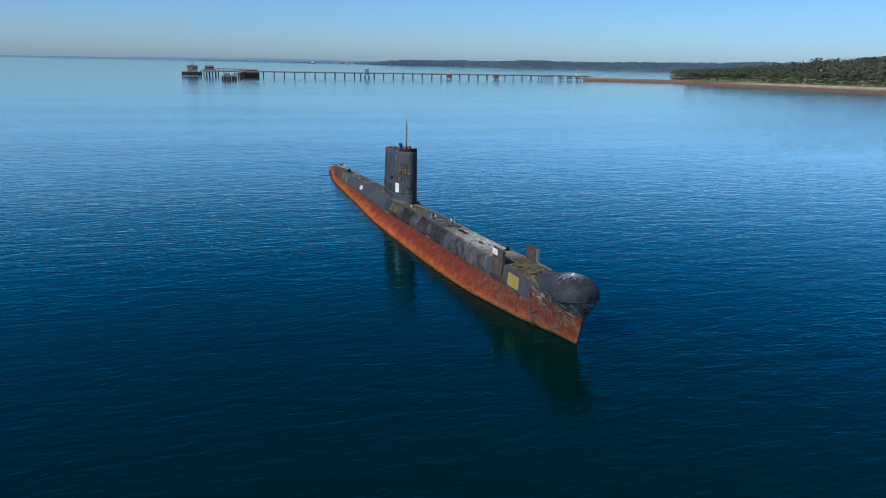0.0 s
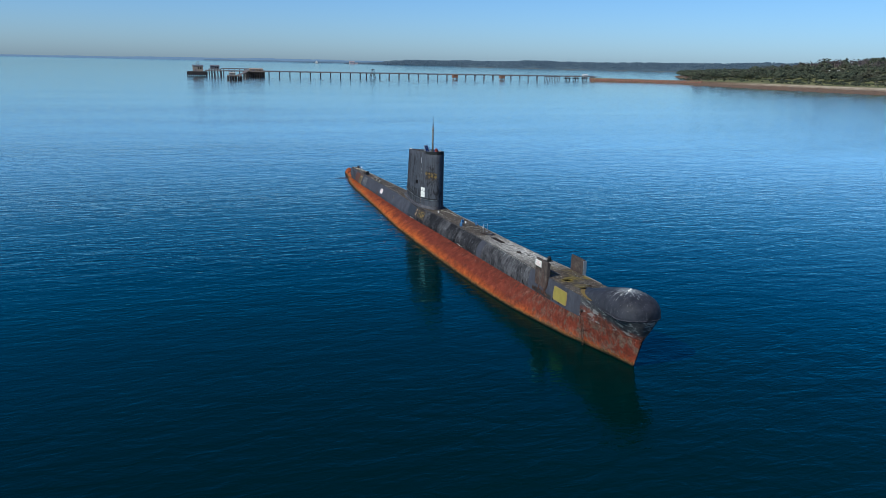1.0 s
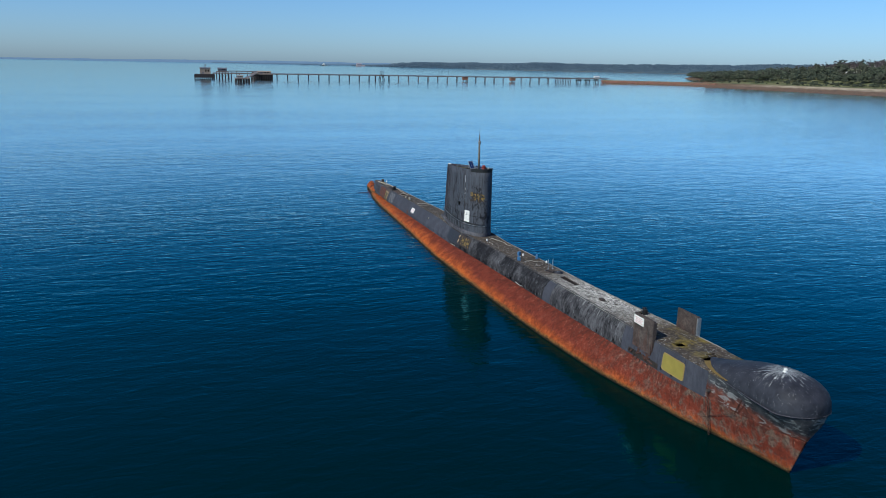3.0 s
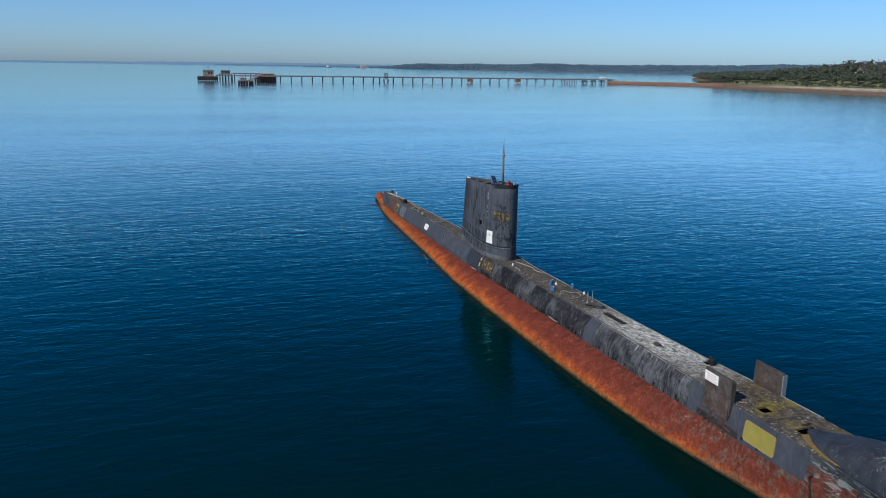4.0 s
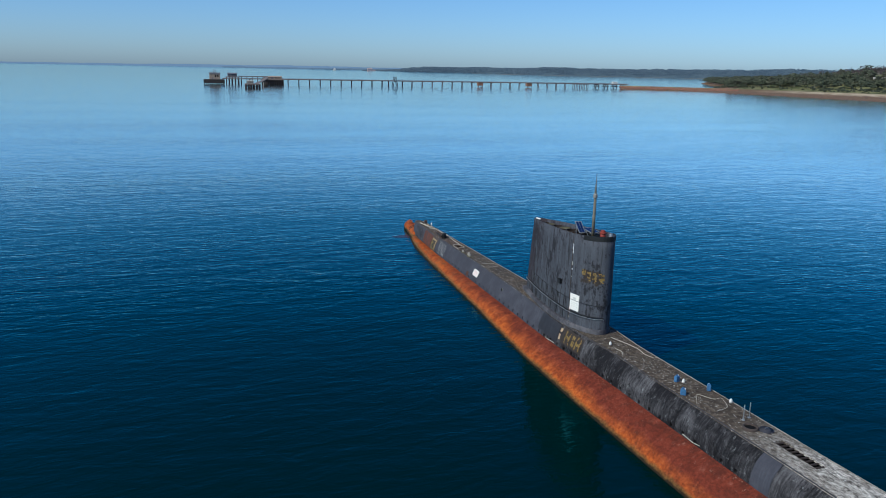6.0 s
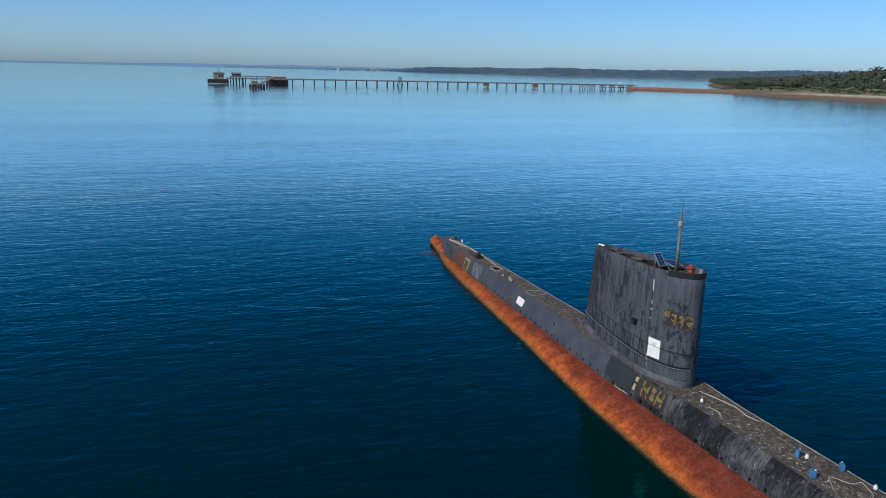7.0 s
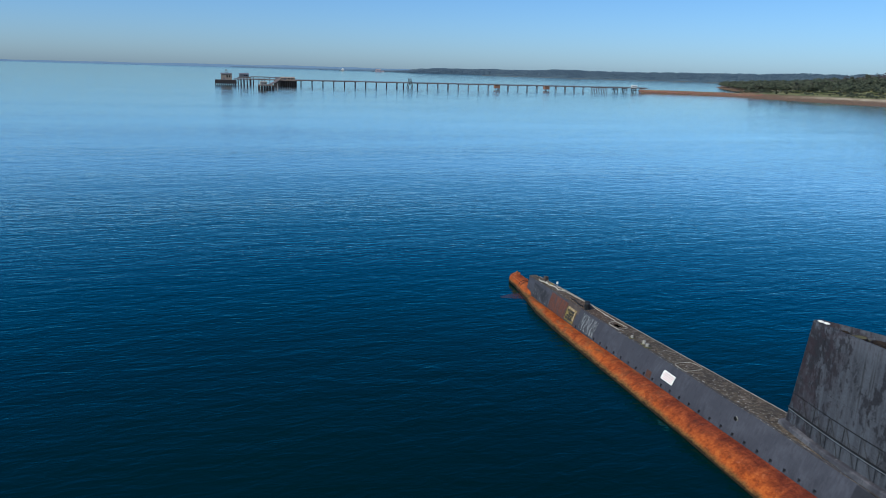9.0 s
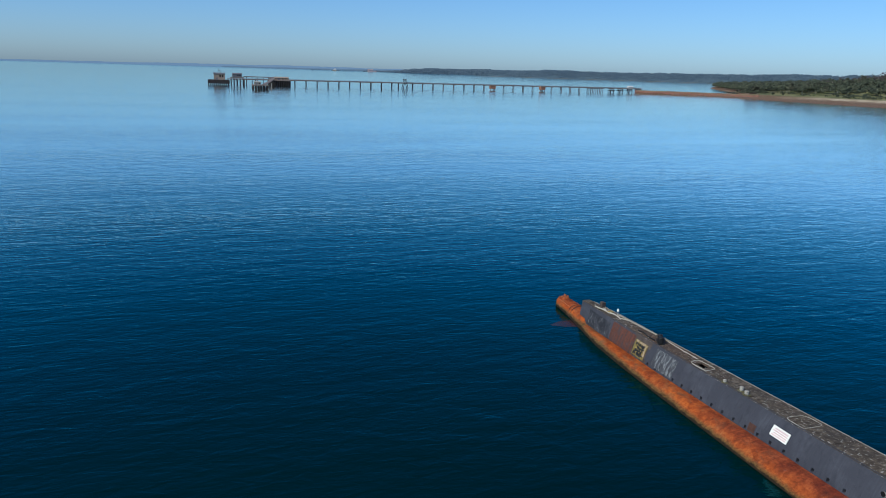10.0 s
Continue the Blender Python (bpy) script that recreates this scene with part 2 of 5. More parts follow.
def dome_skin():
    g = Graph("sonar_dome_skin")
    ax = g.axes()
    n, fine = g.noise(2.0, 5, 0.6), g.noise(18, 4, 0.7)
    c = g.ramp(n, (0.3, (0.016, 0.016, 0.021)), (0.7, (0.036, 0.036, 0.046)))
    # droppings run outwards from the perch on the crown
    dx, dy = ax[0], g.math("SUBTRACT", ax[1], 0.25)
    angle = g.math("ARCTAN2", dy, dx)
    dist = g.math("SQRT", g.math("ADD", g.math("MULTIPLY", dx, dx), g.math("MULTIPLY", dy, dy)))
    comb = g.tree.nodes.new("ShaderNodeCombineXYZ")
    g.put(comb.inputs[0], g.math("MULTIPLY", angle, 4.6)), g.put(comb.inputs[1], g.math("MULTIPLY", dist, 1.0))
    rays = g.tree.nodes.new("ShaderNodeTexNoise")
    g.put(rays.inputs["Vector"], comb.outputs[0])
    rays.inputs["Scale"].default_value, rays.inputs["Detail"].default_value, rays.inputs["Roughness"].default_value = 1.7, 6, 0.7
    reach = g.math("ADD", g.math("MULTIPLY", dist, 0.16), 0.36)
    lime = g.math("MULTIPLY", g.math("SUBTRACT", rays.outputs[0], reach), 7.0, True)
    lime = g.math("MULTIPLY", lime, g.ramp(g.noise(9, 5, 0.7), (0.38, 0.35), (0.55, 1.0)))
    c = g.mix(g.math("MULTIPLY", lime, 0.85), c, (0.52, 0.52, 0.50))
    c = g.mix(g.ramp(g.noise(4, 6, 0.75, (1, 1, 1), 0, 0.8), (0.655, 0.0), (0.69, 0.6)), c, (0.36, 0.36, 0.36))
    # short scribbled runs down the flanks
    c = g.mix(g.ramp(g.noise(2.6, 3, 0.5, (1.6, 1.6, 0.5), 0, 2.2), (0.64, 0.0), (0.66, 0.4), (0.68, 0.0)), c, (0.30, 0.30, 0.31))
    g.bump(g.math("ADD", fine, n), 0.2, 0.01)
    return g.done(c, 0.62, 0.0, 0.16)


def water_surface():
    """Dark green-blue water under a rippled mirror; the gloss grows steeply towards grazing sight."""
    g = Graph("sea_water")
    # ripples in four sizes, long across the wind
    a = g.noise(1.35, 3, 0.5, (0.56, 1.2, 1), -14, 0.9)
    b = g.noise(0.24, 3, 0.5, (0.5, 1.2, 1), -24, 0.4)
    d = g.noise(3.6, 4, 0.6, (0.55, 1.2, 1), -8, 0.3)
    e = g.noise(0.62, 3, 0.5, (0.5, 1.2, 1), -17, 0.6)
    ax = g.axes()
    calm = g.ramp(g.noise(0.012, 4, 0.55, (0.3, 1.8, 1), -12), (0.36, 0.5), (0.60, 1.0))
    # ripples die down a little towards the sheltered far side of the bay
    far = g.math("MULTIPLY", g.math("SUBTRACT", ax[1], 120.0), 0.003, True)
    calm = g.math("MULTIPLY", calm, g.math("SUBTRACT", 1.1, g.math("MULTIPLY", far, 0.45)))
    h = g.math("ADD", g.math("ADD", g.math("MULTIPLY", a, 0.29), g.math("ADD", g.math("MULTIPLY", b, 0.6), g.math("MULTIPLY", e, 0.55))), g.math("MULTIPLY", d, 0.022))
    ripple = g.tree.nodes.new("ShaderNodeBump")
    ripple.inputs["Strength"].default_value, ripple.inputs["Distance"].default_value = 0.24, 0.5
    g.put(ripple.inputs["Height"], g.math("MULTIPLY", h, calm))
    # the water itself scatters a little green and blue
    c = g.ramp(g.noise(0.02, 3, 0.5), (0.3, (0.0003, 0.0076, 0.0070)), (0.7, (0.0005, 0.0106, 0.0098)))
    body = g.tree.nodes.new("ShaderNodeBsdfDiffuse")
    g.put(body.inputs["Color"], c)
    skin = g.tree.nodes.new("ShaderNodeBsdfGlossy")
    # the far water is ruffled more finely than the water round the wreck
    g.put(skin.inputs["Roughness"], g.math("SUBTRACT", 0.095, g.math("MULTIPLY", far, 0.015)))
    fresnel = g.tree.nodes.new("ShaderNodeFresnel")
    fresnel.inputs["IOR"].default_value = 1.333
    for node in (skin, fresnel):
        g.put(node.inputs["Normal"], ripple.outputs[0])
    f = fresnel.outputs[0]
    gloss = g.math("MULTIPLY", f, g.math("ADD", 0.62, g.math("MULTIPLY", f, 2.4)), True)
    g.put(skin.inputs["Color"], g.ramp(gloss, (0.05, (0.20, 0.70, 0.94)), (0.40, (0.50, 0.90, 0.94)), (0.85, (0.88, 0.97, 0.96))))
    both = g.tree.nodes.new("ShaderNodeMixShader")
    g.put(both.inputs[0], gloss), g.put(both.inputs[1], body.outputs[0]), g.put(both.inputs[2], skin.outputs[0])
    g.tree.links.new(both.outputs[0], g.tree.nodes["Material Output"].inputs["Surface"])
    g.tree.nodes.remove(g.out)
    return g.mat


def rust_washed():
    """Grey paint washed over with red-brown rust in ragged runs."""
    g = Graph("rust_washed_paint")
    n, run, fine = g.noise(1.3, 7, 0.72, warp=0.4), g.noise(2.6, 6, 0.7, (0.4, 1.8, 0.25), warp=0.2), g.noise(15, 5, 0.75)
    grey = g.ramp(fine, (0.35, (0.030, 0.030, 0.035)), (0.65, (0.062, 0.062, 0.070)))
    rust = g.ramp(g.math("ADD", g.math("MULTIPLY", fine, 0.5), g.math("MULTIPLY", run, 0.5)), (0.38, (0.036, 0.015, 0.011)), (0.6, (0.115, 0.045, 0.029)))
    k = g.ramp(g.math("ADD", g.math("MULTIPLY", n, 0.5), g.math("MULTIPLY", run, 0.5)), (0.38, 0.1), (0.52, 0.95))
    c = g.mix(k, grey, rust)
    g.bump(g.math("ADD", fine, n), 0.4, 0.015)
    return g.done(c, 0.85, 0.0, 0.12)


def plane_plate():
    """Brown-grey plate, mottled, with red rust creeping up from its foot."""
    g = Graph("rusted_plane_plate")
    ax = g.axes()
    n, run, fine = g.noise(2.2, 8, 0.75, warp=0.4), g.noise(3.0, 6, 0.7, (1, 1.8, 0.25), warp=0.2), g.noise(14, 5, 0.78)
    c = g.ramp(g.math("ADD", g.math("MULTIPLY", n, 0.6), g.math("MULTIPLY", fine, 0.4)), (0.38, (0.026, 0.021, 0.019)), (0.50, (0.056, 0.044, 0.039)), (0.63, (0.105, 0.084, 0.072)))
    k = g.math("ADD", g.math("MULTIPLY", g.math("SUBTRACT", 3.7, ax[2]), 0.28), g.math("MULTIPLY", g.math("SUBTRACT", run, 0.5), 2.4), True)
    c = g.mix(g.math("MULTIPLY", k, 0.85), c, g.ramp(fine, (0.35, (0.050, 0.020, 0.014)), (0.65, (0.125, 0.050, 0.030))))
    g.bump(g.math("ADD", fine, g.math("MULTIPLY", n, 2.0)), 0.5, 0.02)
    return g.done(c, 0.88, 0.0, 0.12)


M_RUST = rust_hull()
M_CASING = casing_paint("black_casing_paint", (0.0095, 0.0085, 0.0100), (0.086, 0.081, 0.086), 0.59, 1.0, 0.12)
M_CASING_AFT = casing_paint("grey_casing_paint", (0.040, 0.040, 0.051), (0.058, 0.058, 0.072), 0.67, 0.0, 0.06, 0.9, 0.25)
M_LEDGE = casing_paint("worn_ledge_paint", (0.045, 0.043, 0.052), (0.105, 0.100, 0.110), 0.6, 0.0, 0.05, 0.2, 0.5)
M_FIN = fin_paint()
M_NECK = neck_paint()
M_DECK = deck_surface()
M_DOME = dome_skin()
M_WATER = water_surface()
# near-black puts the shade inside holes, wells, hatches and windows into the colour
M_DARK = plain("void_shade_black", (0.008, 0.008, 0.009), 0.95, spec=0.1)
M_PLANE = plane_plate()
M_BROWN = plain("brown_rusted_plate", (0.060, 0.046, 0.040), 0.85, 0, 0.5, 3.0)
M_RUSTY = plain("orange_rust", (0.30, 0.085, 0.025), 0.85, 0, 0.5, 4.0)
M_YELLOW = plain("faded_yellow_paint", (0.22, 0.175, 0.030), 0.6, 0, 0.12, 2.0)
M_CREAM = plain("cream_edge_paint", (0.24, 0.17, 0.05), 0.6, 0, 0.15)
M_WHITE = plain("white_sign_paint", (0.66, 0.63, 0.58), 0.5, 0, 0.06)
M_RED = plain("faded_red_print", (0.55, 0.36, 0.34), 0.6)
M_FAINT = plain("faint_print", (0.50, 0.48, 0.45), 0.6)
M_GREYBAR = plain("grey_print", (0.35, 0.36, 0.38), 0.6)
M_BLACK = plain("black_rubber", (0.012, 0.012, 0.013), 0.6)
M_STEEL = plain("galvanised_steel", (0.30, 0.31, 0.32), 0.5, 0.6)
M_MAST = plain("olive_mast_paint", (0.125, 0.112, 0.083), 0.65, 0, 0.45, 3.0)
M_BLUE = plain("blue_paint", (0.060, 0.135, 0.27), 0.6)
M_ROPE = plain("bleached_rope", (0.40, 0.37, 0.31), 0.9)
M_PANELGLASS = plain("solar_cells", (0.012, 0.025, 0.09), 0.12, 0, 0.1)
M_OCHRE = plain("flaked_yellow_lettering", (0.17, 0.115, 0.03), 0.8, 0, 0.4, 7.0)

M_MOSS = plain("mossy_grime", (0.10, 0.09, 0.045), 0.95, 0, 0.5, 3.0)
M_CONCRETE = plain("stained_pale_grey", (0.30, 0.27, 0.23), 0.9, 0, 0.3, 1.5)
M_REDCAP = plain("faded_red_enamel", (0.20, 0.035, 0.025), 0.5, 0, 0.3)
M_PINK = plain("pinkish_print", (0.55, 0.40, 0.38), 0.7)
M_BLACKPAINT = plain("fresh_black_paint", (0.022, 0.021, 0.025), 0.55, 0, 0.25, 3.0)
M_REDPLATE = rust_washed()
M_TAILPLATE = casing_paint("mottled_tail_paint", (0.020, 0.020, 0.025), (0.050, 0.050, 0.060), 0.58, 0.0, 0.1, 0.6, 0.4)
M_BROWNPAINT = plain("brown_black_paint", (0.030, 0.022, 0.018), 0.7, 0, 0.6, 5.0)
M_FLAKED = casing_paint("white_flaking_paint", (0.038, 0.038, 0.046), (0.085, 0.085, 0.095), 0.51)
M_WETPLATE = plain("wet_brown_plate", (0.022, 0.010, 0.008), 0.25, 0, 0.5, 2.0)
M_CHAIN = plain("rusted_chain", (0.05, 0.022, 0.014), 0.9, 0, 0.4)
M_HINGE = plain("crusted_brown_rust", (0.058, 0.027, 0.019), 0.9, 0, 0.5, 5.0)
M_LICHEN = plain("stained_yellow_board", (0.17, 0.125, 0.035), 0.85, 0, 0.6, 5.0)
M_PALECRUST = plain("pale_tan_crust", (0.30, 0.22, 0.14), 0.9, 0, 0.3, 5.0)
M_EDGE = plain("worn_pale_edge", (0.22, 0.21, 0.19), 0.8, 0, 0.5, 1.5)

# ---- building helpers ----
def part(name, bm, material, parent=None, label="", smooth=False):
    me = bpy.data.meshes.new(name)
    bm.normal_update()
    if smooth:
        for f in bm.faces:
            f.smooth = True
    bm.to_mesh(me)
    bm.free()
    for m in material if isinstance(material, (list, tuple)) else [material]:
        me.materials.append(m)
    ob = new(name, me)
    if parent is not None:
        ob.parent = parent
    return tagged(ob, label)


def box(bm, lo, hi, m=None, bevel=0.0, index=0):
    lo, hi = Vector(lo), Vector(hi)
    t = Matrix.Translation((lo + hi) / 2) @ Matrix.Diagonal((*(hi - lo), 1))
    got = bmesh.ops.create_cube(bm, size=1, matrix=(m or Matrix()) @ t)["verts"]
    fs = {f for v in got for f in v.link_faces}
    for f in fs:
        f.material_index = index
    if bevel:
        es = {e for v in got for e in v.link_edges}
        bmesh.ops.bevel(bm, geom=list(es), offset=bevel, segments=2, affect="EDGES", profile=0.6)
    return bm


def rod(bm, a, b, r0, r1=None, sides=8):
    a, b = Vector(a), Vector(b)
    way = b - a
    m = Matrix.Translation((a + b) / 2) @ way.to_track_quat("Z", "Y").to_matrix().to_4x4()
    bmesh.ops.create_cone(bm, cap_ends=True, segments=sides, radius1=r0, radius2=r0 if r1 is None else r1, depth=way.length, matrix=m)
    return bm


def loft(bm, rows, closed=False, index=0):
    """Skins rows of points."""
    vs = [[bm.verts.new(p) for p in row] for row in rows]
    for r0, r1 in zip(vs, vs[1:]):
        n = len(r0)
        for k in range(n if closed else n - 1):
            quad = [r0[k], r0[(k + 1) % n], r1[(k + 1) % n], r1[k]]
            if len({tuple(round(c, 5) for c in v.co) for v in quad}) > 2:
                f = bm.faces.new(quad)
                f.material_index = index
    return vs


def tube(bm, points, r, sides=6):
    for a, b in zip(points, points[1:]):
        rod(bm, a, b, r, r, sides)
    return bm


def lerp(x, table):
    return float(np.interp(x, [p[0] for p in table], [p[1] for p in table]))


# ---- sea and land ----
def sea():
    """One round sheet; far out it lifts a little, so that the horizon stands as high as that of a wider sea."""
    bm = bmesh.new()
    rows = []
    for r in (60, 160, 400, 1000, 1800, 2600, 3000, 3400, 3800, 4200, 4600, 4980):
        z = 9.0 * (max(0, r - 2600) / 2380) ** 1.3
        rows.append([(r * math.cos(a), 40 + r * math.sin(a), z) for a in np.linspace(0, 2 * math.pi, 97)[:-1]])
    vs = loft(bm, rows, True)
    bm.faces.new(vs[0])
    bm.normal_update()
    bmesh.ops.reverse_faces(bm, faces=[f for f in bm.faces if f.normal.z < 0])
    ob = part("water", bm, M_WATER)
    return tagged(ob, "calm deep blue sea with fine wind ripples", "sea", kind="structure")


sea()

# ---- the submarine: its lines ----
def deck_z(y):
    return 3.62 - 0.0226 * y


HALF_WATER = [(0, 0.02), (1, 0.22), (2.1, 0.42), (3.1, 0.72), (4.8, 1.12), (6.3, 1.6), (8, 1.88), (10.7, 2.35), (13.5, 2.82), (16.1, 3.04), (20, 3.34), (28, 3.56), (36, 3.68),
              (44, 3.68), (50, 3.4), (56, 3.06), (62, 2.88), (68, 2.68), (74, 2.42), (78, 2.08), (82, 1.4), (85, 0.86), (88.2, 0.55)]
HALF_FOOT = [(0, 0.05), (1, 0.5), (2, 0.85), (3, 1.1), (4.8, 1.4), (7, 1.58), (10, 1.62), (16, 1.72), (38, 1.75), (44, 1.9), (50, 1.75), (60, 1.5), (72, 1.28), (80, 0.9), (83.5, 0.6)]
HALF_DECK = [(0, 0.3), (1.5, 1.2), (4, 1.45), (8, 1.47), (12, 1.4), (16, 1.19), (22, 1.08), (37, 1.1), (41, 1.38), (44, 1.42), (48, 1.22), (52, 0.98), (60, 0.82), (70, 0.69), (78, 0.58), (83.5, 0.36)]
CASING_DEEP = 1.5
ROLL_IN = [(9, 1.5), (14, 2.8), (36, 2.8), (46, 1.5)]
BOW = -0.9


def rake(u, z):
    """Stations of the bow lean forward as they rise."""
    return u + BOW - 0.36 * z * max(0.0, 1 - u / 7.0)


def hull_section(u):
    y = u + BOW
    w, f, zf = lerp(u, HALF_WATER), lerp(u, HALF_FOOT), deck_z(y) - CASING_DEEP
    if u > 82:
        # the tail tapers to a rounded stub that dips into the sea
        k = (u - 82) / 6.2
        f, zf = 0.64 - 0.22 * k, 0.60 + 0.10 * k
        f = min(f, w)
    sag = 0.24 * min(1, max(0, (u - 6) / 8)) * (1 if u < 82 else 0.3)
    pts = []
    for z, k in ((-2.6, 0.55), (-1.2, 1.03), (-0.4, 1.03)):
        pts.append((w * k, z))
    for s in np.linspace(0, 1, 9):
        x, z = w + (f - w) * s, zf * s
        ln = math.hypot(f - w, zf) or 1
        b = sag * math.sin(math.pi * s) ** 0.9
        pts.append((x + b * zf / ln, z + b * (w - f) / ln))
    top = zf + (0.16 if u > 7 else 0.02)
    pts.append((f * 0.6, top))
    pts.append((0.0, top + 0.02))
    return [(x, rake(u, z), z) for x, z in pts]


submarine = tagged(new("submarine"), "derelict rust-streaked black submarine lying still in calm sea", "submarine")


def hull():
    bm = bmesh.new()
    rows = []
    for u in np.concatenate([np.linspace(0, 12, 25), np.linspace(13, 82, 70), np.linspace(82.4, 87.7, 14)]):
        half = hull_section(u)
        rows.append([(-x, y, z) for x, y, z in half] + [(x, y, z) for x, y, z in half[-2::-1]])
    vs = loft(bm, rows)
    bm.faces.new(vs[-1])
    for f in bm.faces:
        f.smooth = True
    bmesh.ops.recalc_face_normals(bm, faces=bm.faces)
    return part("hull", bm, M_RUST, submarine, "rusted orange and red steel hull with weed at the waterline")


hull()


# ---- casing: side plates with flood holes, deck plates over a core painted shade-black ----
def side_point(u, s, side, push=0.0):
    """A point of the casing's side: s runs from the foot to the deck's edge."""
    y = u + BOW
    f, t = lerp(u, HALF_FOOT), lerp(u, HALF_DECK)
    zt, zf = deck_z(y), deck_z(y) - CASING_DEEP - 0.06
    z = zf + (zt - zf) * s
    # nearly upright below, rolling in to the deck above
    x = f + (t - f) * s ** lerp(u, ROLL_IN)
    yy = rake(u, z)
    return (side * (x - push), yy, z)


casing_bm = bmesh.new()
rows = []
for u in np.linspace(1.2, 83.2, 120):
    l = [side_point(u, s, -1, 0.16) for s in (0.02, 0.4, 0.72)]
    r = [side_point(u, s, 1, 0.16) for s in (0.72, 0.4, 0.02)]
    rows.append(l + r)
vs = loft(casing_bm, rows)
casing_bm.faces.new(vs[0]), casing_bm.faces.new(vs[-1])
bmesh.ops.recalc_face_normals(casing_bm, faces=casing_bm.faces)
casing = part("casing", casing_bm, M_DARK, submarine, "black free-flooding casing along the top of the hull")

SEAMS = [5.0, 6.6, 8.9, 11.2, 12.6, 14.6, 17.6, 20.6, 22.4, 23.6, 26.4, 29.2, 32.0, 34.8, 37.4, 40.2, 42.2, 45.0, 48.0, 51.0, 54.0, 57.0, 60.0, 63.0, 66.0, 69.0, 71.0, 72.8, 75.0, 77.6, 80.4, 83.4]


def side_plate(u0, u1, side, thick=0.02):
    """One plate; every metre it has a square flood hole near its foot."""
    bm = bmesh.new()
    holes = []
    if u0 > 6:
        k = math.floor(u0) + 0.5
        while k < u1 - 0.15:
            if k > u0 + 0.15:
                holes.append((k - 0.09, k + 0.09))
            k += 1.0
    gap = 0.012 if u0 < 44 else 0.004
    us = sorted({u0 + gap, u1 - gap, *[h for p in holes for h in p]})
    fine = []
    for a, b in zip(us, us[1:]):
        n = max(1, round((b - a) / 0.9))
        fine += [a + (b - a) * i / n for i in range(n)]
    us = fine + [us[-1]]
    ss = [0.0, 0.07, 0.20, 0.42, 0.6, 0.74, 0.85, 0.93, 0.985]
    grid = [[bm.verts.new(side_point(u, s, side, -thick)) for s in ss] for u in us]
    for i in range(len(us) - 1):
        mid = (us[i] + us[i + 1]) / 2
        for j in range(len(ss) - 1):
            if j == 1 and any(a < mid < b for a, b in holes):
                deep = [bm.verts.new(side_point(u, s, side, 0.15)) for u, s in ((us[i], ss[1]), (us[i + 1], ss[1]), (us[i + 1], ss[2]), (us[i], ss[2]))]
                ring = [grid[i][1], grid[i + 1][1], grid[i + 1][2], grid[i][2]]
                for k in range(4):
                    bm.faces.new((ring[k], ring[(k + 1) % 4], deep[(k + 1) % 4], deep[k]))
                # the back of the hole is painted shade-black
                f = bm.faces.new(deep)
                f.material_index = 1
            else:
                bm.faces.new((grid[i][j], grid[i + 1][j], grid[i + 1][j + 1], grid[i][j + 1]))
    # turned-in edges give the plate its thickness
    border = [grid[0], grid[-1]]
    for col in border:
        inner = [bm.verts.new(Vector(v.co) + Vector((-side * 0.05, 0, 0))) for v in col]
        for k in range(len(col) - 1):
            bm.faces.new((col[k], col[k + 1], inner[k + 1], inner[k]))
    bmesh.ops.recalc_face_normals(bm, faces=bm.faces)
    mid = (u0 + u1) / 2
    m = M_CASING if 12.6 < mid < 22.4 or 23.6 < mid < 44 else M_CASING_AFT
    if 72.6 < mid < 75.2:
        m = M_BROWN
    return part("side_plate", bm, [m, M_DARK], casing)


for u0, u1 in zip(SEAMS, SEAMS[1:]):
    for side in (-1, 1):
        side_plate(u0, u1, side)

# openings of the deck: (along, from, across, to)
DECK_OPENINGS = [(4.9, -0.72, 5.5, 0.36), (5.6, -0.1, 5.8, 0.5), (7.25, -0.8, 7.85, -0.15), (13.2, 0.62, 13.75, 1.05), (15.4, -0.05, 15.65, 0.3), (16.2, -0.15, 16.5, 0.15), (20.7, -0.12, 23.3, 0.42), (66.9, -0.42, 67.7, 0.12)]
DECK_SEAMS = [1.2, 4.2, 6.5, 9.4, 12.4, 15.0, 17.8, 20.2, 23.8, 26.6, 29.4, 32.4, 35.4, 38.4, 41.4, 44.4, 47.4, 50.4, 53.4, 56.4, 59.4, 62.4, 65.4, 68.4, 71.4, 74.4, 77.4, 80.0, 82.6]


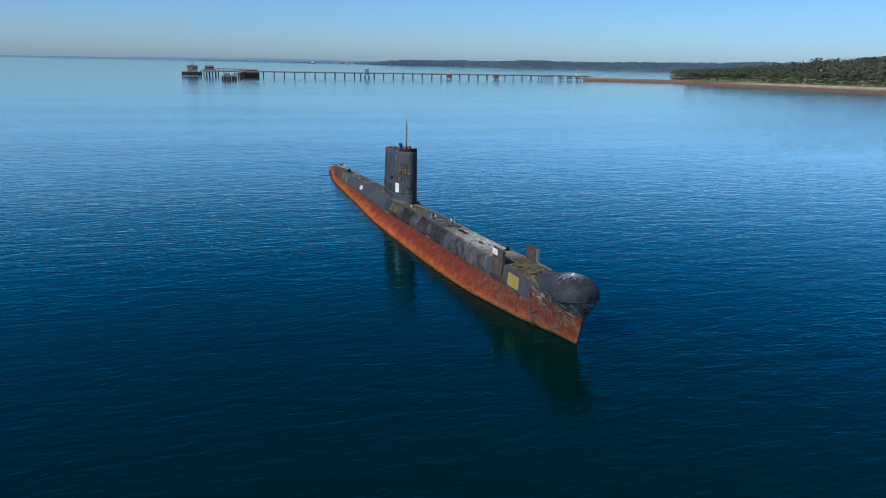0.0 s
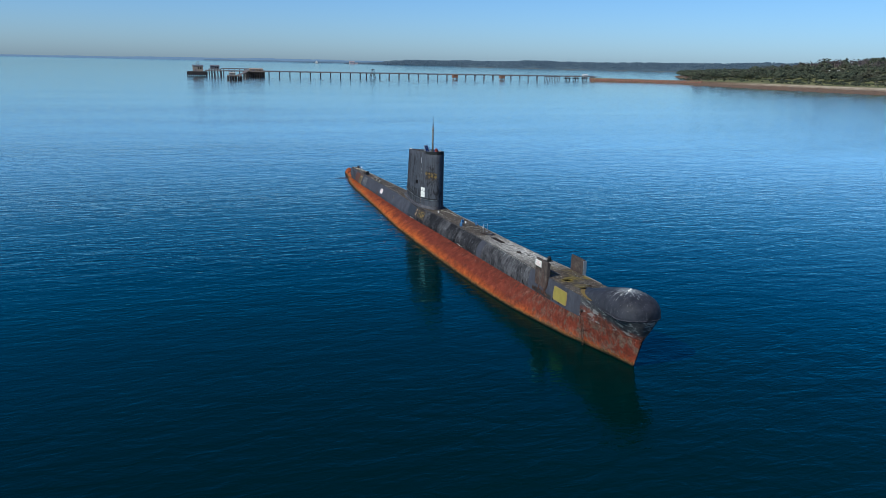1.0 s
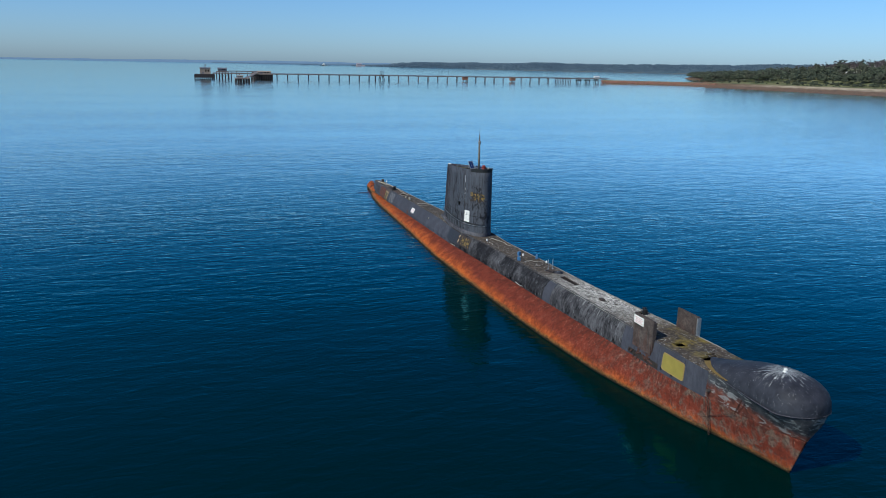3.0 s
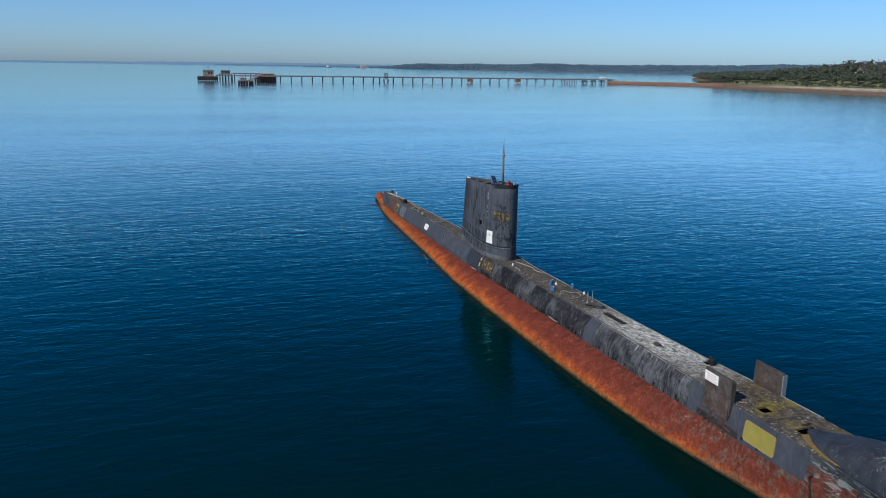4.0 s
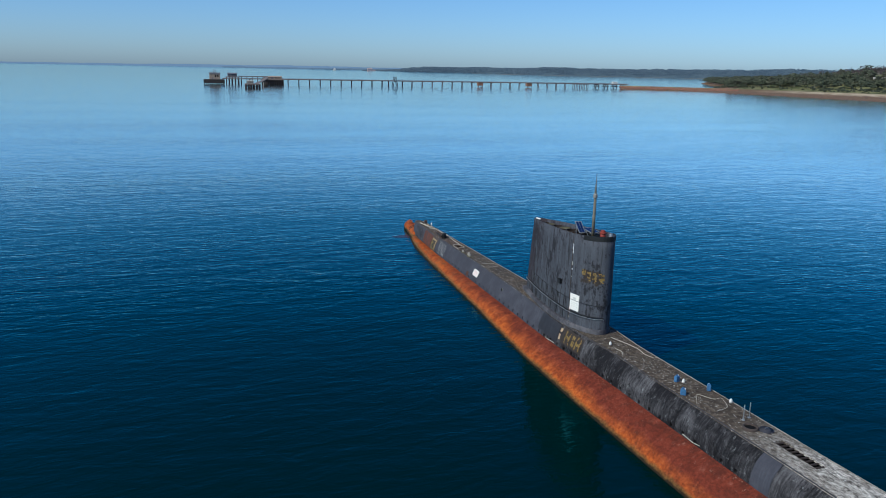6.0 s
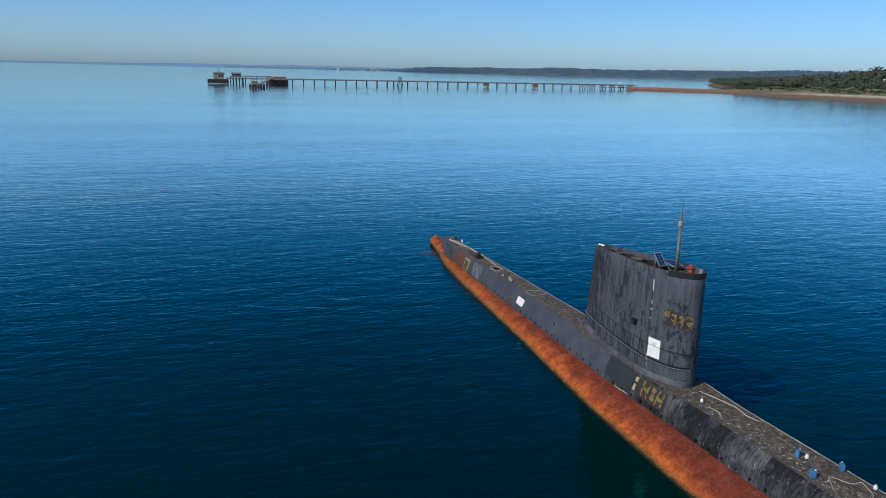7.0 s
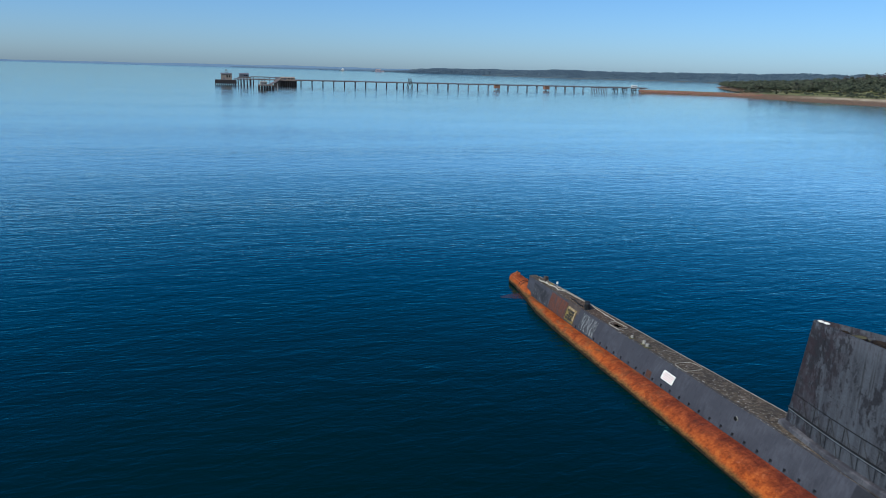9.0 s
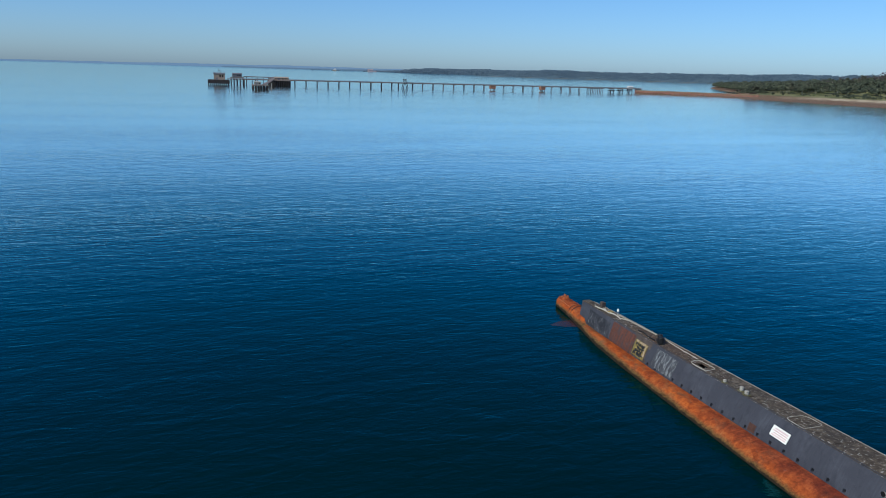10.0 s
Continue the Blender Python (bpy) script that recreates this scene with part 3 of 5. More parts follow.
def deck_plate(y0, y1):
    bm = bmesh.new()
    mine = [o for o in DECK_OPENINGS if y0 <= o[0] and o[2] <= y1]
    ys = sorted({y0 + 0.015, (y0 + y1) / 2, y1 - 0.015, *[v for o in mine for v in (o[0], o[2])]})
    cuts = sorted({v for o in mine for v in (o[1], o[3])})
    if not cuts:
        cuts = [-0.3, 0.3]
    grid = []
    for y in ys:
        w = lerp(y - BOW, HALF_DECK) + 0.01
        z = deck_z(y)
        grid.append([bm.verts.new((x, y, z + dz)) for x, dz in [(-w, -0.02), (-w + 0.1, 0.012), *[(c, 0.03) for c in cuts], (w - 0.1, 0.012), (w, -0.02)]])
    for i in range(len(ys) - 1):
        for j in range(len(grid[0]) - 1):
            cy, cx = (ys[i] + ys[i + 1]) / 2, (grid[i][j].co.x + grid[i][j + 1].co.x) / 2
            if any(o[0] < cy < o[2] and o[1] < cx < o[3] for o in mine):
                continue
            bm.faces.new((grid[i][j], grid[i][j + 1], grid[i + 1][j + 1], grid[i + 1][j]))
    edge = bmesh.ops.extrude_edge_only(bm, edges=[e for e in bm.edges if e.is_boundary])
    bmesh.ops.translate(bm, vec=(0, 0, -0.1), verts=[v for v in edge["geom"] if isinstance(v, bmesh.types.BMVert)])
    bmesh.ops.recalc_face_normals(bm, faces=bm.faces)
    return part("deck_plate", bm, M_DECK, casing)


for y0, y1 in zip(DECK_SEAMS, DECK_SEAMS[1:]):
    deck_plate(y0, y1)


# ---- sonar dome ----
def dome_half(y):
    """Half width of the dome at its rim."""
    if y < -0.72:
        return 1.53 * math.sqrt(max(0.0, 1 - ((-0.72 - y) / 1.44) ** 2)) + 0.02
    return 1.53 * max(0.0, 1 - ((y + 0.72) / 6.1) ** 3.8) ** 0.85 + 0.02


def dome_top(y):
    return lerp(y, [(-2.16, 3.95), (-2.07, 4.12), (-1.84, 4.38), (-1.45, 4.62), (-0.8, 4.8), (0.1, 4.84), (1.0, 4.74), (2.2, 4.44), (3.5, 4.05), (4.6, 3.64), (5.35, 3.52)])


def dome_rim(y):
    return lerp(y, [(-2.16, 3.5), (-1, 3.38), (2, 3.42), (5.35, 3.49)])


def dome():
    bm = bmesh.new()
    rows = []
    for k in np.linspace(0, 1, 34):
        y = -2.16 + 7.51 * k ** 1.25
        w, top, rim = dome_half(y), dome_top(y), dome_rim(y)
        row = []
        for a in np.linspace(0, math.pi, 25):
            x, z = -math.cos(a), math.sin(a)
            row.append((w * math.copysign(abs(x) ** 0.66, x), y, rim + (top - rim) * z ** 0.86))
        rows.append([(-w * 0.92, y + 0.03, rim - 0.1)] + row + [(w * 0.92, y + 0.03, rim - 0.1)])
    vs = loft(bm, rows)
    bm.faces.new(vs[0])
    bmesh.ops.recalc_face_normals(bm, faces=bm.faces)
    ob = part("sonar_dome", bm, M_DOME, submarine, "smooth charcoal sonar dome streaked with white droppings", True)
    # a raised band runs round the dome above its rim
    ys = [-2.15 + 6.45 * (k / 30) ** 1.4 for k in range(31)]
    for side in (-1, 1):
        bm = tube(bmesh.new(), [(side * (dome_half(y) + 0.005), y, dome_rim(y) + 0.02) for y in ys], 0.026, 6)
        part("rim_band", bm, M_LEDGE, ob, "narrow band round the dome's rim")
    # the neck under the dome runs down into the stem
    bm = bmesh.new()
    rows = []
    for s in np.linspace(0, 1, 9):
        row = []
        z = 2.02 + 1.42 * s
        for u in np.linspace(0, 5.3, 26):
            y = rake(u, z)
            w0 = lerp(u, HALF_FOOT) + 0.012
            w1 = dome_half(max(y, -2.15)) * 0.95 if u < 4 else lerp(u, HALF_DECK)
            row.append((w0 + (w1 - w0) * s ** 1.35, y, z))
        rows.append([(-x, y, z) for x, y, z in row[::-1]] + row)
    loft(bm, rows)
    bmesh.ops.recalc_face_normals(bm, faces=bm.faces)
    part("bow_neck", bm, M_NECK, submarine, "scarred black bow plating rusting along its foot", True)
    bm = bmesh.new()
    for p in ((-0.12, 0.1), (0.14, 0.32)):
        bmesh.ops.create_cone(bm, cap_ends=True, segments=12, radius1=0.1, radius2=0.06, depth=0.08, matrix=Matrix.Translation((p[0], p[1], 4.86)))
    part("dome_cap", bm, M_WHITE, ob, "pale caps on the crown")


dome()


# ---- fin ----
FIN_FRONT, FIN_TOP_F, FIN_TOP_A = 38.85, 9.25, 8.5


def fin_outline(s, grow=0.0):
    """Half width and place along the fin: s from nose to tail."""
    if s < 0.25:
        w = 1.22 * math.sqrt(max(0.0, 1 - (1 - s / 0.25) ** 2))
    else:
        c = (s - 0.25) / 0.75
        w = 1.22 - 1.02 * c ** 1.75
    return w + grow


def fin_top(y):
    return FIN_TOP_F + (FIN_TOP_A - FIN_TOP_F) * (y - FIN_FRONT) / 10.4


def fin_ring(v, grow=0.0, n=30):
    """The fin's outline at height v (0 foot, 1 top)."""
    end = 50.6 - 0.9 * v
    half = []
    for s in [0.5 * (1 - math.cos(math.pi * k / n)) for k in range(n + 1)]:
        y = FIN_FRONT - grow + (end - FIN_FRONT + 2 * grow) * s
        zb = deck_z(y) - 0.05
        z = zb + (fin_top(y) - zb) * v
        half.append((fin_outline(s, 0.0) * (1.06 - 0.06 * v) + grow * (1 if 0 < s < 1 else 0), y, z))
    return [(-x, y, z) for x, y, z in half] + [(x, y, z) for x, y, z in half[-2:0:-1]]


def fin():
    bm = bmesh.new()
    rows = [fin_ring(v) for v in np.linspace(0, 1, 9)]
    # a rolled lip, then down inside: the top is open
    inner = []
    for dz, inset in ((0.0, 0.07), (-0.7, 0.09)):
        inner.append([(x - math.copysign(min(abs(x), inset), x), y + (inset if y < 41 else -inset if y > 48.5 else 0), z + dz) for x, y, z in rows[-1]])
    vs = loft(bm, rows + inner, True)
    # the floor inside is near-black, its shade put into the colour
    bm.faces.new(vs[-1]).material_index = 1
    bmesh.ops.recalc_face_normals(bm, faces=bm.faces)
    for f in bm.faces:
        f.smooth = len(f.verts) < 5
    return part("fin", bm, [M_FIN, M_DARK], submarine, "tall black fin with peeling paint and an open top")


fin_ob = fin()


def planes():
    """The folded bow planes: rust-brown slabs standing upright beside the deck."""
    for side in (-1, 1):
        bm = bmesh.new()
        x = side * 1.52
        lo, hi = (x - 0.16, 8.66, 2.55 if side < 0 else 2.7), (x + 0.16, 10.65, 4.55)
        rows = []
        for z, k in ((lo[2], 1.0), (lo[2] + 0.4, 1.0), (4.3, 0.8), (4.55, 0.55)):
            w = 0.16 * k
            rows.append([(x - w, 8.66, z), (x - w, 10.5, z), (x - w * 0.3, 10.65, z), (x + w * 0.3, 10.65, z), (x + w, 10.5, z), (x + w, 8.66, z)])
        vs = loft(bm, rows, True)
        bm.faces.new(vs[0]), bm.faces.new(vs[-1])
        bmesh.ops.recalc_face_normals(bm, faces=bm.faces)
        ob = part("bow_plane", bm, M_PLANE, submarine, "rust-brown bow plane folded upright against the casing")
        bm = bmesh.new()
        box(bm, (x - 0.13, 8.58, 2.75), (x + 0.13, 8.66, 4.5), bevel=0.02)
        part("edge_strip", bm, M_STEEL if side > 0 else M_PLANE, ob, "bare grey leading edge" if side > 0 else "")
        bm = bmesh.new()
        for y in (9.0, 9.9):
            rod(bm, (x, y, 2.6), (x + side * 0.12, y + 0.1, 2.12), 0.07)
            box(bm, (x + side * 0.02 - 0.1, y - 0.12, 2.2), (x + side * 0.02 + 0.1, y + 0.1, 2.48), bevel=0.03)
            rod(bm, (x + side * 0.15, y - 0.3, 2.3), (x + side * 0.1, y + 0.25, 2.1), 0.045)
        rod(bm, (x + side * 0.05, 8.75, 2.42), (x + side * 0.05, 10.4, 2.42), 0.05)
        rod(bm, (x + side * 0.1, 8.4, 2.05), (x + side * 0.12, 9.4, 2.2), 0.05)
        part("hinge", bm, M_HINGE, ob, "heavily rusted hinge gear")


planes()


def mast():
    y = 41.05
    ob = part("mast", rod(bmesh.new(), (0, y, 8.7), (0, y, 11.4), 0.105, 0.085, 12), M_MAST, submarine, "slim olive whip mast on the fin", True)
    bm = bmesh.new()
    rod(bm, (0, y, 11.4), (0, y, 11.48), 0.1, 0.14, 12)
    rod(bm, (0, y, 11.48), (0, y, 11.66), 0.14, 0.14, 12)
    rod(bm, (0, y, 11.66), (0, y, 11.74), 0.14, 0.08, 12)
    part("collar", bm, M_EDGE, ob, "pale worn collar")
    bm = bmesh.new()
    rod(bm, (0, y, 11.74), (0, y, 12.35), 0.075, 0.035, 8)
    rod(bm, (0, y, 12.35), (0.02, y, 13.1), 0.022, 0.012, 6)
    part("whip", bm, M_MAST, ob)


mast()


# ---- fittings of the submarine ----
def fin_x(y, z):
    zb = deck_z(y) - 0.05
    v = (z - zb) / (fin_top(y) - zb)
    end = 50.6 - 0.9 * v
    s = min(1, max(0, (y - FIN_FRONT) / (end - FIN_FRONT)))
    return fin_outline(s) * (1.06 - 0.06 * v)


def casing_x(y, z):
    u = y - BOW
    f, t = lerp(u, HALF_FOOT), lerp(u, HALF_DECK)
    zt, zf = deck_z(y), deck_z(y) - CASING_DEEP - 0.06
    s = min(1, max(0, (z - zf) / (zt - zf)))
    return f + (t - f) * s ** lerp(u, ROLL_IN) + 0.02


def on_side(surface, y0, y1, z0, z1, off=0.012, thick=0.02, ny=6, nz=5, shift=0.0):
    """A thin sheet that follows the port side; shift leans its far end up or down."""
    bm = bmesh.new()
    rows = []
    for i in range(ny + 1):
        y = y0 + (y1 - y0) * i / ny
        dz = shift * i / ny
        rows.append([(-surface(y, z0 + dz + (z1 - z0) * j / nz) - off, y, z0 + dz + (z1 - z0) * j / nz) for j in range(nz + 1)])
    loft(bm, rows)
    rim = bmesh.ops.extrude_face_region(bm, geom=list(bm.faces))
    bmesh.ops.translate(bm, vec=(-thick, 0, 0), verts=[v for v in rim["geom"] if isinstance(v, bmesh.types.BMVert)])
    bmesh.ops.recalc_face_normals(bm, faces=bm.faces)
    return bm


def stuff(ob):
    return tagged(ob, ob.get("label", ""), kind="stuff")


def flakes(surface, bars, count, seed, size=(0.03, 0.10), off=0.012):
    """What is left of painted lettering: flakes of paint inside bars (y0, y1, z0, z1)."""
    rnd = random.Random(seed)
    bm = bmesh.new()
    area = [abs((b[1] - b[0]) * (b[3] - b[2])) for b in bars]
    for _ in range(count):
        y0, y1, z0, z1 = rnd.choices(bars, area)[0]
        cy, cz, r = rnd.uniform(y0, y1), rnd.uniform(z0, z1), rnd.uniform(*size)
        n = rnd.randint(5, 7)
        d = off + rnd.uniform(0, 0.004)
        ring = []
        for k in range(n):
            a = 2 * math.pi * k / n
            q = r * rnd.uniform(0.6, 1.3)
            y, z = cy + q * math.cos(a), cz + q * math.sin(a) * 1.2
            ring.append(bm.verts.new((-surface(y, z) - d, y, z)))
        bm.faces.new(ring)
    bmesh.ops.recalc_face_normals(bm, faces=bm.faces)
    return bm


# plaque, vent box and draught marks of the fin
plaque = part("plaque", on_side(fin_x, 40.28, 41.2, 3.98, 5.08, thick=0.035, shift=-0.03), M_WHITE, fin_ob, "white rectangular notice board")
part("print", on_side(fin_x, 40.58, 40.86, 4.64, 4.86, off=0.05, thick=0.004), M_FAINT, plaque)
for z in (4.22, 4.34, 4.46):
    part("print", on_side(fin_x, 40.4, 41.05, z, z + 0.025, off=0.05, thick=0.004, nz=1), M_FAINT, plaque)
bm = bmesh.new()
box(bm, (-1.42, 42.62, 5.28), (-1.1, 42.98, 5.55), bevel=0.03)
box(bm, (-1.45, 42.6, 5.55), (-1.1, 43.0, 5.6))
part("vent_box", bm, M_BLACK, fin_ob, "small black vent box")
for z0, z1, m in ((7.75, 8.4, M_GREYBAR), (6.95, 7.2, M_EDGE), (6.62, 6.74, M_GREYBAR), (6.1, 6.2, M_EDGE), (3.62, 4.02, M_PINK), (3.3, 3.42, M_EDGE), (2.98, 3.1, M_EDGE)):
    part("draught_mark", on_side(fin_x, 41.22, 41.31, z0, z1, thick=0.004, ny=1, nz=3), m, fin_ob)
stuff(part("worn_marking", flakes(fin_x, [(38.9, 40.25, 6.12, 6.95)], 110, 19, (0.03, 0.11), 0.008), M_BROWNPAINT, fin_ob, "brown stained patch"))
for k, (a, b) in enumerate(((38.88, 39.06), (39.16, 39.4), (39.52, 39.76), (39.9, 40.2))):
    bars = [(a, a + 0.1, 6.2, 6.85), (a, b, 6.7, 6.86), (a, b, 6.44, 6.54)] if k != 3 else [(a, b, 6.6, 6.92)]
    stuff(part("worn_marking", flakes(fin_x, bars, 44, 20 + k, (0.012, 0.042), 0.014), M_OCHRE, fin_ob, "flaked ochre paint" if k == 0 else ""))
bm = on_side(fin_x, 41.33, 41.36, 3.1, 8.6, thick=0.012, ny=1, nz=8)
part("seam_strip", bm, M_BROWN, fin_ob)
for y in (43.4, 45.2, 47.0, 48.6):
    part("seam_strip", on_side(fin_x, y, y + 0.03, 3.0, fin_top(y) - 0.1, thick=0.008, ny=1, nz=8), M_FIN, fin_ob)
for v in (0.22, 0.48, 0.74):
    pts = [(x, y, z) for x, y, z in fin_ring(v, 0.006) if x <= 0]
    part("weld_seam", tube(bmesh.new(), pts, 0.012, 4), M_FIN, fin_ob)

# plinth round the foot of the fin, and the hand wire with its stays


def ledge_ring(v, grow):
    """The fin's outline swollen by a ledge that dies away towards the nose."""
    thin, wide = fin_ring(v, 0.012), fin_ring(v, grow)
    out = []
    for p, q in zip(thin, wide):
        k = min(1.0, max(0.0, (p[1] - 39.6) / 3.2))
        out.append(tuple(a + (b - a) * k for a, b in zip(p, q)))
    return out


bm = bmesh.new()
vs = loft(bm, [fin_ring(0.0, 0.012), ledge_ring(0.012, 0.05), ledge_ring(0.014, 0.22), ledge_ring(0.05, 0.23), ledge_ring(0.058, 0.19), fin_ring(0.062, 0.0)], True)
bmesh.ops.recalc_face_normals(bm, faces=bm.faces)
part("plinth", bm, M_LEDGE, fin_ob, "pale worn ledge round the fin's foot")


def round_fin(z_up, grow, r):
    out = []
    for x, y, z in fin_ring(0.5, grow):
        if x <= 0.02:
            out.append((-fin_x(y, deck_z(y) + z_up) - grow, y, deck_z(y) + z_up))
    return tube(bmesh.new(), out, r, 6)


part("hand_wire", round_fin(1.2, 0.16, 0.03), M_BLACK, fin_ob, "dark wire rope round the fin")
part("hand_wire", round_fin(1.08, 0.13, 0.016), M_STEEL, fin_ob)
def off_fin(y, up, off):
    return (-fin_x(y, deck_z(y) + up) - off, y, deck_z(y) + up)


# uprights and slanting stays between the ledge and the upper wire
# the black bars also draw in the shadow lines low on the fin
for k in range(8):
    y = 41.05 + k * 1.05
    bm = bmesh.new()
    if k > 0:
        tube(bm, [off_fin(y, 0.12, 0.06), off_fin(y, 1.2, 0.06), off_fin(y, 1.95, 0.025)], 0.016, 5)
    tube(bm, [off_fin(y + 0.08, 0.14, 0.06), off_fin(y + 0.5, 1.1, 0.055), off_fin(y + 0.95, 1.92, 0.025)], 0.013, 5)
    part("stay", bm, M_BLACK, fin_ob)
part("hand_wire", round_fin(1.95, 0.05, 0.014), M_BLACK, fin_ob)

# inside the fin's open top: a floor with round mast wells
bm = bmesh.new()
ring = [(x * 0.93, y, z - 0.36) for x, y, z in fin_ring(1.0) if y < 49.3 and y > 39.2]
bm.faces.new([bm.verts.new(p) for p in ring])
for f in bm.faces:
    f.normal_update()
bmesh.ops.recalc_face_normals(bm, faces=bm.faces)
part("top_floor", bm, M_MOSS, fin_ob, "mossy floor inside the fin's top")
for y, r, cover in ((42.5, 0.5, 0), (43.75, 0.52, 0), (45.0, 0.46, 1), (46.1, 0.38, 0), (47.1, 0.3, 1), (48.0, 0.2, 0)):
    bm = bmesh.new()
    z = fin_top(y) - 0.36
    c = [(math.cos(a), math.sin(a)) for a in np.linspace(0, 2 * math.pi, 25)[:-1]]
    loft(bm, [[(r * p, y + r * q, z) for p, q in c], [(r * p, y + r * q, z + 0.2) for p, q in c], [(r * 0.86 * p, y + r * 0.86 * q, z + 0.2) for p, q in c], [(r * 0.86 * p, y + r * 0.86 * q, z + 0.03) for p, q in c]], True)
    low = [bm.verts.new((r * 0.87 * p, y + r * 0.87 * q, z + (0.19 if cover else 0.03))) for p, q in c]
    # an open well gets a floor painted shade-black
    bm.faces.new(low).material_index = 1
    bmesh.ops.recalc_face_normals(bm, faces=bm.faces)
    part("mast_well", bm, [M_BROWNPAINT, M_MOSS if cover else M_DARK], fin_ob)

bm = bmesh.new()
rows = []
for grow, dz in ((0.012, -0.27), (0.02, 0.05), (-0.05, 0.05), (-0.06, -0.5)):
    rows.append([(x, y, z + dz) for x, y, z in fin_ring(1.0, grow) if y < 40.6 and True])
for r in rows:
    r.sort(key=lambda p: math.atan2(p[0], 40.6 - p[1] + 0.2))
loft(bm, rows)
bmesh.ops.recalc_face_normals(bm, faces=bm.faces)
part("bridge_screen", bm, M_BLACK, fin_ob, "black screen round the bridge")
bm = bmesh.new()
rod(bm, (0.0, 39.75, 9.0), (0.0, 39.75, 9.36), 0.2, 0.18, 14)
rod(bm, (0.0, 39.75, 9.36), (0.0, 39.75, 9.45), 0.24, 0.19, 14)
rod(bm, (0.0, 39.75, 9.45), (0.0, 39.75, 9.56), 0.15, 0.13, 12)
part("vent_cowl", bm, M_REDCAP, fin_ob, "faded red vent cowl", True)
bm = bmesh.new()
rod(bm, (0.32, 39.3, 9.1), (0.32, 39.3, 9.42), 0.12, 0.1, 10)
part("lamp_base", bm, M_STEEL, fin_ob, "small grey lamp base")
# low white domes added for whitish paint patches on the top edge
for y in (48.95, 49.3):
    bm = bmesh.new()
    bmesh.ops.create_uvsphere(bm, u_segments=10, v_segments=6, radius=0.12, matrix=Matrix.Translation((-0.14, y, fin_top(y) + 0.01)) @ Matrix.Diagonal((1, 1.5, 0.5, 1)))
    part("tail_lamp", bm, M_WHITE, fin_ob, "low white dome standing in for a whitish paint patch", True)


def solar_panel(m, wide, tall):
    bm = bmesh.new()
    box(bm, (-wide / 2, -0.02, 0), (wide / 2, 0.02, tall), m)
    ob = part("solar_panel", bm, M_STEEL, None)
    bm = bmesh.new()
    for i in range(2):
        for j in range(5):
            w, h = (wide - 0.12) / 2, (tall - 0.12) / 5
            box(bm, (-wide / 2 + 0.05 + i * (w + 0.01), -0.028, 0.05 + j * (h + 0.005)), (-wide / 2 + 0.05 + i * (w + 0.01) + w - 0.01, -0.021, 0.05 + j * (h + 0.005) + h - 0.01), m)
    part("cells", bm, M_PANELGLASS, ob, "dark blue cells")
    for k in (-1, 1):
        part("strut", rod(bmesh.new(), m @ Vector((k * wide * 0.4, 0.02, tall * 0.8)), m @ Vector((k * wide * 0.4, 0.02 + tall * 0.6, 0)), 0.02, sides=6), M_STEEL, ob)
    return tagged(ob, "white-framed solar panel propped on the fin", "solar panel", "solar panels on the fin")


solar_panel(pose(-0.3, 41.9, 8.95, -42, 0, 6), 0.5, 0.9)
solar_panel(pose(0.5, 41.5, 8.98, -80, 0, 12), 0.7, 1.0)

# casing: markings, signs, patches
part("patch_plate", on_side(casing_x, 38.6, 41.3, 1.6, 2.62, off=0.003, thick=0.006), M_BROWNPAINT, casing, "brown-black plate under worn markings")
for k, (a, b) in enumerate(((38.85, 39.4), (39.6, 39.9), (40.2, 40.8))):
    bars = [(a, a + 0.14, 1.75, 2.5), (b - 0.12, b, 1.75, 2.5), (a, b, 2.05, 2.2)] if k != 1 else [(a, b, 1.8, 2.45)]
    stuff(part("worn_marking", flakes(casing_x, bars, 70, 40 + k, (0.015, 0.06), 0.012), M_OCHRE, casing, "flaked ochre paint" if k == 0 else ""))
for y0, y1, z0, z1 in ((41.36, 41.64, 2.22, 2.46), (41.4, 41.62, 1.72, 2.08)):
    part("pale_mark", on_side(casing_x, y0, y1, z0, z1, off=0.004, thick=0.004, ny=2, nz=2), M_PALECRUST, casing)
part("patch_plate", on_side(casing_x, 41.75, 44.8, 1.42, 2.56, off=0.004, thick=0.01), M_BLACKPAINT, casing, "freshly blackened plate")
part("patch_plate", on_side(casing_x, 68.8, 71.2, 0.7, 1.86, off=0.004, thick=0.01), M_FLAKED, casing, "plate with white flaking paint")
part("patch_plate", on_side(casing_x, 73.9, 77.1, 0.36, 1.8, off=0.004, thick=0.01), M_REDPLATE, casing, "rust-red bare plate")
yel = part("marking_board", on_side(casing_x, 72.2, 73.75, 0.62, 1.66, off=0.012, thick=0.015), M_LICHEN, casing, "worn yellow board with black lettering bars")
for k in range(4):
    bars = [(72.4 + 0.12 * (k % 2), 73.6 - 0.15 * (k % 3), 0.76 + 0.2 * k, 0.87 + 0.2 * k)]
    stuff(part("print", flakes(casing_x, bars, 34, 60 + k, (0.03, 0.085), 0.03), M_BLACK, yel))
stuff(part("print", flakes(casing_x, [(72.25, 73.6, 1.54, 1.64), (72.25, 72.4, 0.9, 1.6)], 40, 66, (0.03, 0.08), 0.032), M_PALECRUST, yel, "pale crust along the board's top"))
sign = part("warning_sign", on_side(casing_x, 58.6, 59.85, 1.31, 1.83, off=0.015, thick=0.02), M_WHITE, casing, "white warning sign with faded red lines")
